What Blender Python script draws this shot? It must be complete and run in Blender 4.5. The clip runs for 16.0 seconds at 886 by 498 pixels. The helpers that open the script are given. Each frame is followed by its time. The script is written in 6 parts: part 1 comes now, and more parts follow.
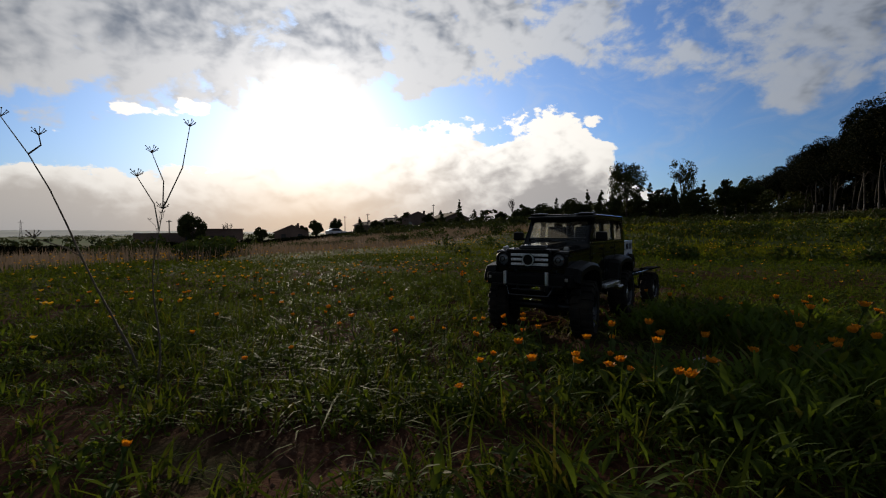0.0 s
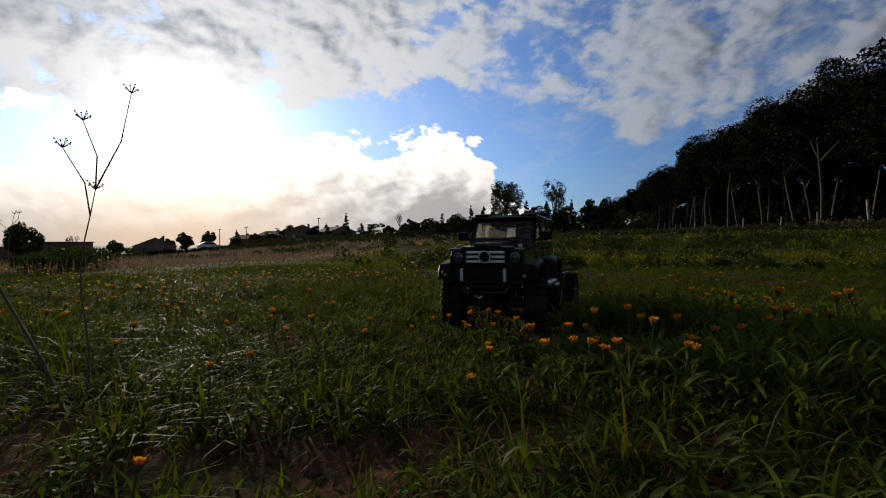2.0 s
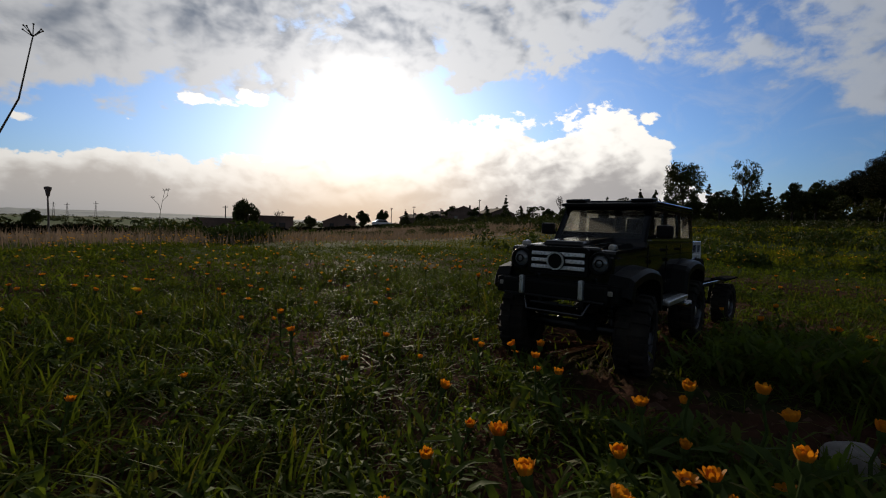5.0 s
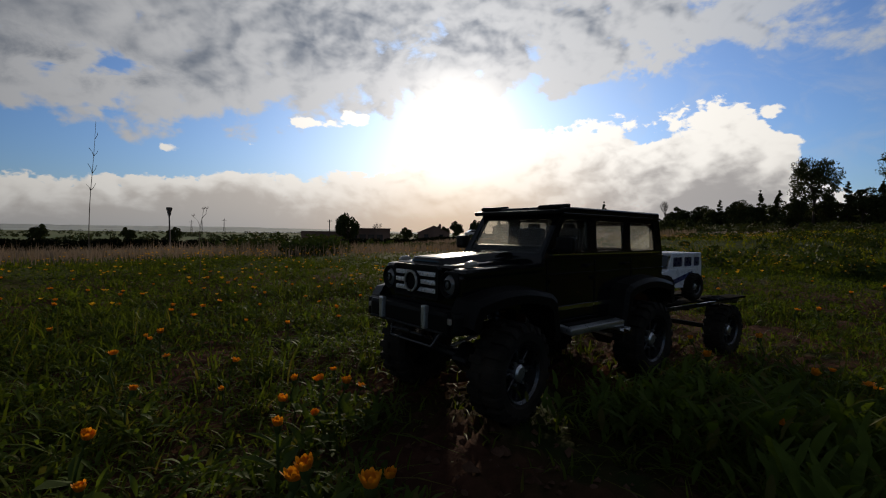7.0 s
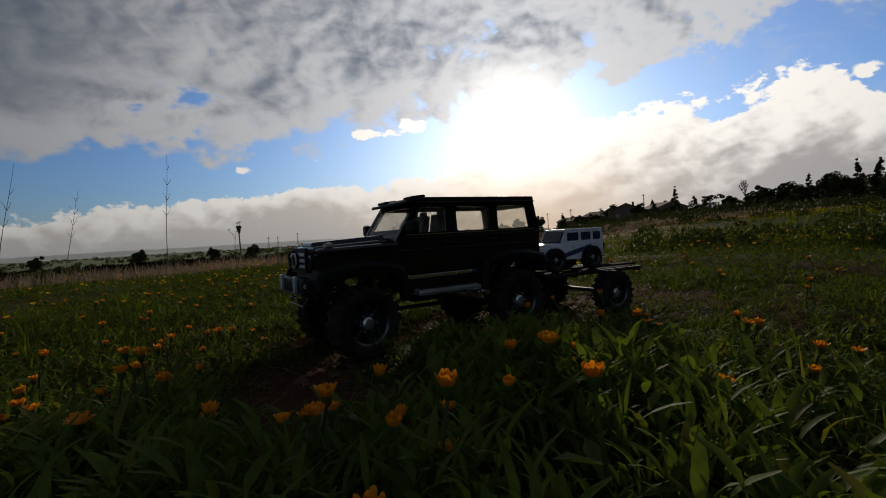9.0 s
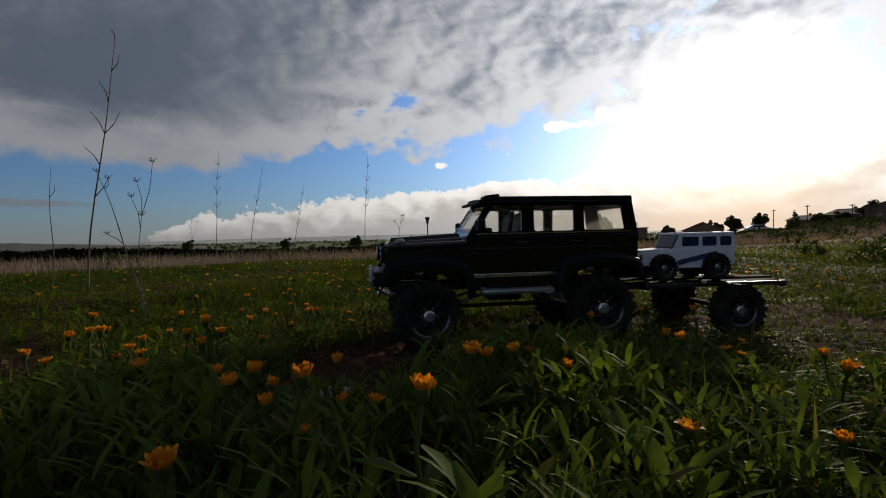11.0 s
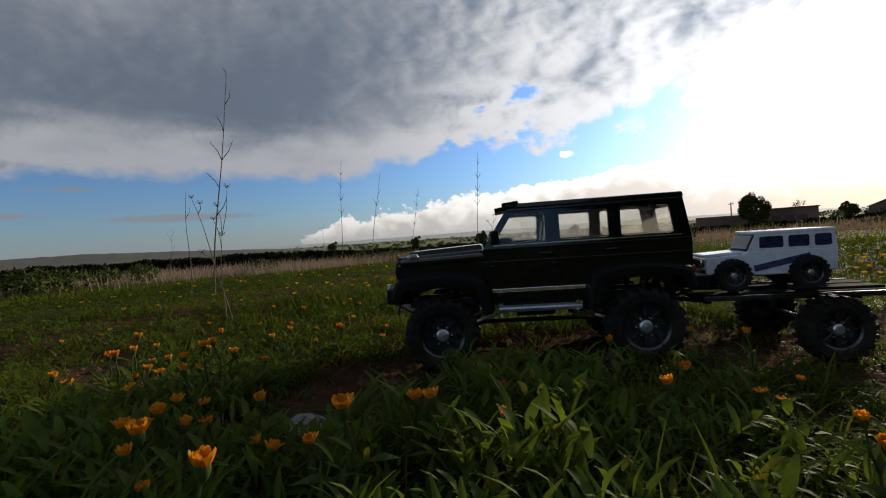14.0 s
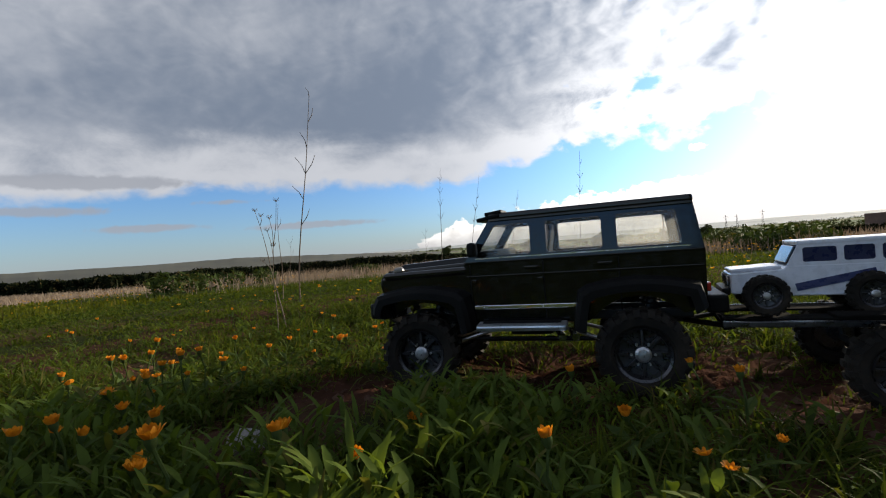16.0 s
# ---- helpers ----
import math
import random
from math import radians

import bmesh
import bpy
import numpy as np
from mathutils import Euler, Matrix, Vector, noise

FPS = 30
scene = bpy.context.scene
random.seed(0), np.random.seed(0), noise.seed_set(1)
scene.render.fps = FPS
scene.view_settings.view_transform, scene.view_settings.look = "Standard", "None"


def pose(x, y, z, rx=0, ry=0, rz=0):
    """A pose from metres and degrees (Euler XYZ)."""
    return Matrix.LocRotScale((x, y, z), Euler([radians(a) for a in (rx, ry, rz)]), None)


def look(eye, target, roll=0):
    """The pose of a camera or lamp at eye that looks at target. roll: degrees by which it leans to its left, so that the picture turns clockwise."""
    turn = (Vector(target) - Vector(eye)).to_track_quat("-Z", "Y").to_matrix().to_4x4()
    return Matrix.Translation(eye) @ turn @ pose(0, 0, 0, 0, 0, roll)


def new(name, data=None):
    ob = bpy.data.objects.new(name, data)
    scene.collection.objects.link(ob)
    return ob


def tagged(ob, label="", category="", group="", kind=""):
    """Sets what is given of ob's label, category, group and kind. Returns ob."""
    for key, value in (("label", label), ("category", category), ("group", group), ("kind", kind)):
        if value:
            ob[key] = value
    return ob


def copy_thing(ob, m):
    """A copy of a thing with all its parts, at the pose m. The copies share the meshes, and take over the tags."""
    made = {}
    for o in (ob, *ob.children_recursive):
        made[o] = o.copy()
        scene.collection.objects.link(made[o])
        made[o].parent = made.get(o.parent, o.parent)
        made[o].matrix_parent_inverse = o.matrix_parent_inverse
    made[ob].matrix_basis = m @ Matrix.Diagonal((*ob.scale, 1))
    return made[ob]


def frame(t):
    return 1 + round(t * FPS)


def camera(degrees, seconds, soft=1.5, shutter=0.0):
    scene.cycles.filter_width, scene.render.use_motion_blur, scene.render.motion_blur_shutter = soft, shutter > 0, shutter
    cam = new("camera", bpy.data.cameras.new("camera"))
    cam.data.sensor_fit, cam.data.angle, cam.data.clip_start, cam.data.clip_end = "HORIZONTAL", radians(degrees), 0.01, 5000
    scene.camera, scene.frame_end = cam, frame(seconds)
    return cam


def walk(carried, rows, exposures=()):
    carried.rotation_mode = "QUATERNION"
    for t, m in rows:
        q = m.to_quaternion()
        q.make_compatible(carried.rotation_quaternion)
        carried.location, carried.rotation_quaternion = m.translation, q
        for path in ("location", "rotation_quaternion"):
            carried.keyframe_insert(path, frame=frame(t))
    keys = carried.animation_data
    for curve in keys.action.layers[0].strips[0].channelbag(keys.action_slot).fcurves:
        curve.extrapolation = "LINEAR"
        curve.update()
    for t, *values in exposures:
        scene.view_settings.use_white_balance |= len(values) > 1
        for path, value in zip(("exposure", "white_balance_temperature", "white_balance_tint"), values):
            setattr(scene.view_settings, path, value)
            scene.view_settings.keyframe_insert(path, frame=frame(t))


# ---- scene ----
cam = camera(86.7, 16.0, soft=1.1)

# the camera circles the truck by hand, low over the grass: seconds, x, y, z, yaw, pitch, roll
PATH = [
    (0.0, -0.318, -1.200, 0.230, -0.02, -2.06, 0.40),
    (0.5, -0.382, -1.239, 0.213, -3.45, -1.48, 0.17),
    (1.0, -0.426, -1.205, 0.202, -8.05, -2.05, -0.14),
    (1.5, -0.439, -1.174, 0.230, -11.51, -1.45, 0.02),
    (2.0, -0.462, -1.158, 0.195, -13.75, -0.42, 0.34),
    (2.5, -0.452, -1.153, 0.202, -16.61, -0.51, 1.00),
    (3.0, -0.380, -1.069, 0.195, -14.46, -0.27, 1.07),
    (3.5, -0.306, -1.052, 0.204, -9.68, -0.65, 1.74),
    (4.0, -0.278, -0.984, 0.212, -5.76, -0.43, 0.93),
    (4.5, -0.241, -0.987, 0.229, -0.09, -1.62, -0.70),
    (5.0, -0.238, -0.911, 0.216, 5.51, -2.79, -1.84),
    (7.5, 0.180, -0.762, 0.232, 19.11, -1.35, 0.44),
    (8.0, 0.271, -0.865, 0.197, 21.01, -1.08, 1.65),
    (8.5, 0.357, -0.918, 0.203, 20.94, -1.52, 2.61),
    (9.0, 0.440, -0.834, 0.198, 24.79, -1.57, 3.31),
    (9.5, 0.503, -0.775, 0.200, 30.37, -1.16, 3.81),
    (10.0, 0.564, -0.739, 0.191, 36.48, -0.93, 2.98),
    (12.5, 0.649, -0.707, 0.258, 57.27, -1.65, 1.67),
    (13.0, 0.676, -0.654, 0.280, 59.06, -1.20, 2.94),
    (13.5, 0.672, -0.602, 0.257, 61.86, -1.68, 4.25),
    (14.0, 0.690, -0.538, 0.225, 62.61, -1.52, 3.92),
    (14.5, 0.717, -0.530, 0.233, 63.72, -1.51, 3.36),
    (15.0, 0.744, -0.495, 0.237, 68.54, -0.59, 4.62),
    (15.5, 0.738, -0.397, 0.216, 73.58, -0.62, 4.77),
    (16.0, 0.729, -0.322, 0.225, 76.40, -0.14, 4.47),
]
EXPOSURES = [(0.0, -0.6), (1.5, -0.47), (3.5, -0.53), (5.0, -0.55), (7.5, -0.75), (9.0, -0.75), (10.0, -0.65), (12.5, 0.15), (14.0, 0.25), (15.0, 0.52), (16.0, 0.92)]
walk(cam, [(t, pose(x, y, z, 90 + p, r, w)) for t, x, y, z, w, p, r in PATH], EXPOSURES)

# ---------------------------------------------------------------- light
SUN_AZ, SUN_EL = 15.5, 13.0          # degrees to the left of +y, degrees up


def heading(az, el=0.0):
    """Unit vector at an azimuth to the left of +y and an elevation, in degrees."""
    a, e = radians(az), radians(el)
    return Vector((-math.sin(a) * math.cos(e), math.cos(a) * math.cos(e), math.sin(e)))


class Val:
    """A value in a node tree, with arithmetic."""

    def __init__(self, tree, sock):
        self.tree, self.sock = tree, sock

    def math(self, op, *others):
        node = self.tree.nodes.new("ShaderNodeMath")
        node.operation = op
        for i, v in enumerate((self, *others)):
            if isinstance(v, Val):
                self.tree.links.new(v.sock, node.inputs[i])
            else:
                node.inputs[i].default_value = v
        return Val(self.tree, node.outputs[0])

    def __add__(self, o):
        return self.math("ADD", o)

    def __sub__(self, o):
        return self.math("SUBTRACT", o)

    def __mul__(self, o):
        return self.math("MULTIPLY", o)

    def __truediv__(self, o):
        return self.math("DIVIDE", o)

    def ramp(self, lo, hi, a=0.0, b=1.0):
        node = self.tree.nodes.new("ShaderNodeMapRange")
        node.interpolation_type = "SMOOTHSTEP"
        self.tree.links.new(self.sock, node.inputs[0])
        for i, v in zip((1, 2, 3, 4), (lo, hi, a, b)):
            node.inputs[i].default_value = v
        return Val(self.tree, node.outputs[0])


def mix_colour(tree, fac, a, b, mode="MIX"):
    node = tree.nodes.new("ShaderNodeMix")
    node.data_type, node.blend_type = "RGBA", mode
    for i, v in ((0, fac), (6, a), (7, b)):
        if isinstance(v, Val):
            tree.links.new(v.sock, node.inputs[i])
        elif isinstance(v, (int, float)):
            node.inputs[i].default_value = v
        else:
            node.inputs[i].default_value = (*v, 1.0)
    return Val(tree, node.outputs[2])


def noise_val(tree, vec, scale, detail=4.0, rough=0.55, distort=0.0, socket=0):
    node = tree.nodes.new("ShaderNodeTexNoise")
    node.inputs["Scale"].default_value = scale
    node.inputs["Detail"].default_value = detail
    node.inputs["Roughness"].default_value = rough
    node.inputs["Distortion"].default_value = distort
    tree.links.new(vec.sock, node.inputs["Vector"])
    return Val(tree, node.outputs[socket])


def make_sky():
    world = bpy.data.worlds.new("sky")
    scene.world = world
    world.use_nodes = True
    tree = world.node_tree
    tree.nodes.clear()
    coord = tree.nodes.new("ShaderNodeTexCoord")
    ray = Val(tree, coord.outputs["Generated"])
    sep = tree.nodes.new("ShaderNodeSeparateXYZ")
    tree.links.new(ray.sock, sep.inputs[0])
    x, y, z = (Val(tree, sep.outputs[i]) for i in range(3))
    az = (x * -1.0).math("ARCTAN2", y) * (180 / math.pi)
    el = z.math("ARCSINE") * (180 / math.pi)

    sky = tree.nodes.new("ShaderNodeTexSky")
    sky.sky_type, sky.sun_disc = "NISHITA", False
    sky.sun_elevation, sky.sun_rotation = radians(SUN_EL), radians(-SUN_AZ)
    sky.altitude, sky.air_density, sky.dust_density, sky.ozone_density = 100, 1.0, 0.6, 3.0
    clear = mix_colour(tree, 1.0, Val(tree, sky.outputs[0]), (0.098, 0.134, 0.192), "MULTIPLY")

    # thin bright haze round the sun
    dot = tree.nodes.new("ShaderNodeVectorMath")
    dot.operation = "DOT_PRODUCT"
    tree.links.new(ray.sock, dot.inputs[0])
    dot.inputs[1].default_value = heading(SUN_AZ, SUN_EL)
    ang = Val(tree, dot.outputs["Value"]).math("MINIMUM", 1.0).math("ARCCOSINE") * (180 / math.pi)
    near = (ang * -1.0 / 16.0).math("EXPONENT")
    clear = mix_colour(tree, near * 0.7, clear, (0.62, 0.68, 0.75))

    # cloud sheets seen in perspective: the ray meets a layer overhead
    comb = tree.nodes.new("ShaderNodeCombineXYZ")
    lift = z.math("MAXIMUM", 0.0) + 0.10
    for i, v in enumerate((x / lift, y / lift)):
        tree.links.new(v.sock, comb.inputs[i])
    layer = Val(tree, comb.outputs[0])
    flat = tree.nodes.new("ShaderNodeCombineXYZ")
    for i, v in enumerate((az * 0.1, el * 0.15)):
        tree.links.new(v.sock, flat.inputs[i])
    low = Val(tree, flat.outputs[0])
    # the same point a step nearer to the sun, for the lit and shaded sides of the billows
    step = tree.nodes.new("ShaderNodeCombineXYZ")
    for i, v in enumerate(((az - SUN_AZ) * -0.1, (el - SUN_EL) * -0.15)):
        tree.links.new(v.sock, step.inputs[i])
    unit = tree.nodes.new("ShaderNodeVectorMath")
    unit.operation = "NORMALIZE"
    tree.links.new(step.outputs[0], unit.inputs[0])
    ahead = tree.nodes.new("ShaderNodeVectorMath")
    ahead.operation = "MULTIPLY_ADD"
    tree.links.new(unit.outputs[0], ahead.inputs[0])
    ahead.inputs[1].default_value = (0.11, 0.11, 0.11)
    tree.links.new(low.sock, ahead.inputs[2])
    sunward = Val(tree, ahead.outputs[0])
    big = noise_val(tree, layer, 0.9, 3.0, 0.45, 0.1)
    puff = noise_val(tree, low, 1.1, 9.0, 0.56, 0.4)
    lump = noise_val(tree, low, 2.4, 8.0, 0.55, 0.3)
    relief = (noise_val(tree, low, 2.4, 3.0, 0.5, 0.3) - noise_val(tree, sunward, 2.4, 3.0, 0.5, 0.3)) + (noise_val(tree, low, 1.1, 4.0, 0.5, 0.4) - noise_val(tree, sunward, 1.1, 4.0, 0.5, 0.4))
    wisp = noise_val(tree, low, 6.0, 5.0, 0.5, 0.5)
    fine = noise_val(tree, low, 11.0, 4.0, 0.55, 0.6)
    turn = (az + 75.0) / 210.0

    def curve(points, top):
        """A smooth value over azimuth; points are (azimuth, value), values from 0 to top."""
        node = tree.nodes.new("ShaderNodeFloatCurve")
        line = node.mapping.curves[0]
        pts = sorted(points)
        line.points[0].location = (0.0, pts[0][1] / top)
        line.points[1].location = (1.0, pts[-1][1] / top)
        for a_, v_ in pts[1:-1]:
            line.points.new((a_ + 75.0) / 210.0, v_ / top)
        node.mapping.update()
        tree.links.new(turn.sock, node.inputs["Value"])
        return Val(tree, node.outputs[0]) * top

    def blob(a, e, wa, we, weight):
        d = ((az - a) / wa).math("POWER", 2.0) + ((el - e) / we).math("POWER", 2.0)
        return (d * -1.0).math("EXPONENT") * weight

    # high deck: grey and closed to the left, white and broken over the sun and to the right
    edge = curve([(-75, 13), (-60, 13), (-38, 12.0), (-32, 14.4), (-24, 16.8), (-13, 19.4), (-7, 17.9), (0, 16.6), (10, 15.9), (22, 15.0), (30, 14.0),
                  (36, 12.6), (43, 11.2), (50, 10.6), (57, 10.4), (63, 9.2), (72, 8.1), (85, 8.1), (95, 8.5), (106, 8.0), (120, 7.0), (135, 7.5)], 25.0)
    room = curve([(-75, 0.35), (-60, 0.32), (-40, 0.38), (-30, 0.30), (-26, 0.24), (-16, 0.32), (-6, 0.5), (8, 0.6), (18, 0.66), (32, 0.85), (45, 0.95), (60, 0.95), (78, 1.3), (90, 1.4), (125, 1.1), (135, 1.0)], 1.5)
    grey = curve([(-75, 0.6), (-60, 0.6), (-35, 0.45), (-10, 0.3), (5, 0.32), (18, 0.46), (30, 0.58), (40, 0.68), (55, 0.76), (75, 0.95), (100, 1.0), (125, 0.85), (135, 0.8)], 1.5)
    loose = curve([(-75, 1.0), (-60, 1.0), (50, 1.0), (62, 0.8), (75, 0.5), (90, 0.42), (135, 0.42)], 1.5)
    deck = ((el - edge) / 4.0).math("MINIMUM", room + el.ramp(26.0, 50.0) * 0.6) + ((puff - 0.5) * 2.5 + (lump - 0.5) * 2.2) * loose + (big - 0.5) * 0.3
    deck = deck - blob(12.6, 18.7, 1.6, 1.0, 0.8) - blob(111, 13, 9, 1.6, 0.7) - blob(57, 15.3, 6, 1.8, 0.45) - blob(-26, 22, 3.5, 3, 0.4)
    # torn, sunlit billows with blue gaps where the deck thins towards the sun
    tear = blob(56, 15.5, 8, 3.5, 1.0)
    deck = deck + tear * ((lump - 0.5) * 3.6 + (puff - 0.5) * 1.4 - 0.05)
    rough = curve([(-75, 3.0), (-60, 3.0), (-10, 2.8), (8, 2.6), (30, 2.5), (45, 2.0), (60, 1.4), (75, 0.8), (90, 0.7), (135, 0.8)], 4.0)
    # thin broken sheets with soft rims to the right, denser billows elsewhere
    soft = curve([(-75, 0.75), (-30, 0.70), (-12, 0.50), (0, 0.38), (12, 0.36), (24, 0.48), (45, 0.55), (70, 0.50), (135, 0.45)], 1.5) + tear * 0.55
    deck = deck + ((wisp - 0.5) * 0.25 + (fine - 0.5) * 0.2) * soft * rough
    deck_cover = ((deck + soft * 0.30) / soft).ramp(0.0, 1.0)
    body_of = ((el - edge) / 4.2 + (puff - 0.5) * 1.5 + (lump - 0.5) * 1.3).ramp(0.35, 1.55)
    deck_thick = (body_of * grey * 1.05 + (big - 0.5) * 1.5 + (puff - 0.5) * 0.8 + (fine - 0.5) * rough * 0.11 - relief * rough + tear * ((lump - 0.5) * 4.0 - 0.30) - blob(57, 15.0, 8, 3.0, 0.3) - blob(50, 20, 6, 3, 0.3)
                  + blob(27, 22.0, 12, 3.5, 0.5) + blob(43, 14.5, 7, 2.5, 0.25) + blob(88, 17, 22, 5, 0.3) + el.ramp(26.0, 48.0) * 1.1).ramp(0.0, 1.5)
    # low cumulus bank above the horizon, with loose cloudlets
    head = curve([(-75, 2.5), (-60, 2.5), (-32, 2.6), (-25, 4.4), (-20, 8.0), (-17.5, 11.2), (-13.6, 14.2), (-10, 13.6), (-3, 13.2), (5.6, 12.8), (10, 11.6), (20, 9.5),
                  (29, 6.6), (36, 6.4), (40.5, 7.7), (44, 6.6), (50, 5.3), (58, 4.5), (66, 4.0), (74, 2.6), (82, 1.0), (100, 0.6), (125, 1.0), (135, 1.0)], 20.0)
    body = curve([(-75, 2.0), (-40, 3.0), (-22, 4.2), (-12, 6.2), (-3, 6.8), (8, 8.0), (20, 6.0), (30, 3.2), (45, 2.2), (60, 2.0), (90, 1.0), (135, 1.0)], 10.0)
    depth = head - el
    bank = (depth / 2.2).math("MINIMUM", 2.2) + (puff - 0.5) * 2.3 + (lump - 0.5) * 2.4 + (wisp - 0.5) * 1.3 + (fine - 0.5) * 0.8 - blob(-6.5, 10.8, 5, 1.2, 1.3) - blob(6, 9.5, 3.5, 0.8, 0.5)
    for item in ((27.6, 13.3, 1.7, 0.7, 3.2), (33, 12.5, 2.6, 0.6, 3.0), (47.4, 8.5, 1.1, 0.5, 2.6), (40, 9.4, 1.5, 0.4, 1.5), (-18.7, 9.6, 1.5, 0.5, 2.6),
                 (-17.5, 12.4, 1.4, 0.8, 2.4), (-14.8, 15.4, 1.0, 0.4, 2.0), (27, 6.9, 1.6, 0.35, 2.0)):
        bank = bank.math("MAXIMUM", blob(item[0], item[1], item[2] * 1.5, item[3] * 1.5, item[4] * 0.55) - 1.0 + (lump - 0.5) * 3.4 + (wisp - 0.5) * 1.5)
    bank = bank - az.ramp(74.0, 90.0) * 2.0
    bank_cover = bank.ramp(0.0, 0.30)
    bank_thick = (depth / body * 0.66 + (puff - 0.5) * 1.5 + (lump - 0.5) * 0.9 + (wisp - 0.5) * 0.5 - relief * 1.9).ramp(0.2, 1.15)
    streak = (blob(91, 3.9, 9, 0.55, 1.0) + blob(108, 4.4, 6, 0.5, 0.9) + blob(118, 6.2, 8, 0.6, 0.9) + blob(113, 9.0, 11, 0.8, 1.0) + blob(101, 6.9, 5, 0.45, 0.7) + (wisp - 0.5) * 0.8 + (puff - 0.5) * 0.6).ramp(0.35, 0.75)

    core = ((ang / 4.2).math("POWER", 2.0) * -1.0).math("EXPONENT")
    wide = ((ang / 40.0).math("POWER", 2.0) * -1.0).math("EXPONENT")

    def lit(fac, edge, deep):
        return mix_colour(tree, fac, edge, deep)

    pale = mix_colour(tree, az.ramp(-4.0, -30.0), (0.81, 0.82, 0.85), (0.66, 0.73, 0.86))
    pale = mix_colour(tree, az.ramp(52.0, 80.0), pale, (0.58, 0.60, 0.65))
    deck_col = lit(deck_thick, pale, (0.19, 0.235, 0.315))
    bank_deep = mix_colour(tree, az.ramp(9.0, -7.0), (0.82, 0.745, 0.675), (0.58, 0.545, 0.53))
    bank_col = lit(bank_thick, (1.45, 1.39, 1.30), bank_deep)
    right = curve([(-75, 0.06), (-40, 0.08), (-20, 0.17), (8, 0.0), (60, 0.0), (135, 0.05)], 1.0)
    gain = near * 0.83 * el.ramp(0.0, 10.0, 0.55, 1.0) + wide * 0.5 + right + 0.50
    col = mix_colour(tree, deck_cover, clear, deck_col)
    veil = noise_val(tree, low, 1.7, 6.0, 0.6, 1.2).ramp(0.42, 0.72) * az.ramp(6.0, -14.0) * el.ramp(5.0, 9.0) * 0.22
    col = mix_colour(tree, veil, col, (0.78, 0.82, 0.88))
    col = mix_colour(tree, bank_cover, col, bank_col)
    col = mix_colour(tree, streak * 0.8, col, (0.34, 0.36, 0.41))
    warm = ((ang / 20.0).math("POWER", 2.0) * -1.0).math("EXPONENT")
    # haze over the plain, warm under the sun
    haze = ((el.math("MAXIMUM", 0.0) / 3.2) * -1.0).math("EXPONENT") * 0.62
    haze = haze + warm * 0.75 * ((el.math("MAXIMUM", 0.0) / 6.5) * -1.0).math("EXPONENT") * 1.25
    haze_col = mix_colour(tree, warm, (0.47, 0.51, 0.57), (1.12, 0.79, 0.50))
    col = mix_colour(tree, haze, col, haze_col)
    scale = tree.nodes.new("ShaderNodeVectorMath")
    scale.operation = "SCALE"
    tree.links.new(col.sock, scale.inputs[0])
    tree.links.new(gain.sock, scale.inputs["Scale"])
    glow = mix_colour(tree, core * 1.8 + near * 0.13, (0.0, 0.0, 0.0), (1.0, 0.93, 0.80))
    glow.sock.node.clamp_factor = False
    out_col = mix_colour(tree, 1.0, Val(tree, scale.outputs[0]), glow, "ADD")
    back = tree.nodes.new("ShaderNodeBackground")
    tree.links.new(out_col.sock, back.inputs["Color"])
    back.inputs["Strength"].default_value = 1.0
    out = tree.nodes.new("ShaderNodeOutputWorld")
    tree.links.new(back.outputs[0], out.inputs["Surface"])


make_sky()
sun_data = bpy.data.lights.new("sun", "SUN")
sun_data.energy, sun_data.angle, sun_data.color = 4.2, radians(3.0), (1.0, 0.86, 0.66)
sun = new("sun", sun_data)
sun.matrix_world = look(heading(SUN_AZ, SUN_EL) * 50, (0, 0, 0))

# ---------------------------------------------------------------- materials


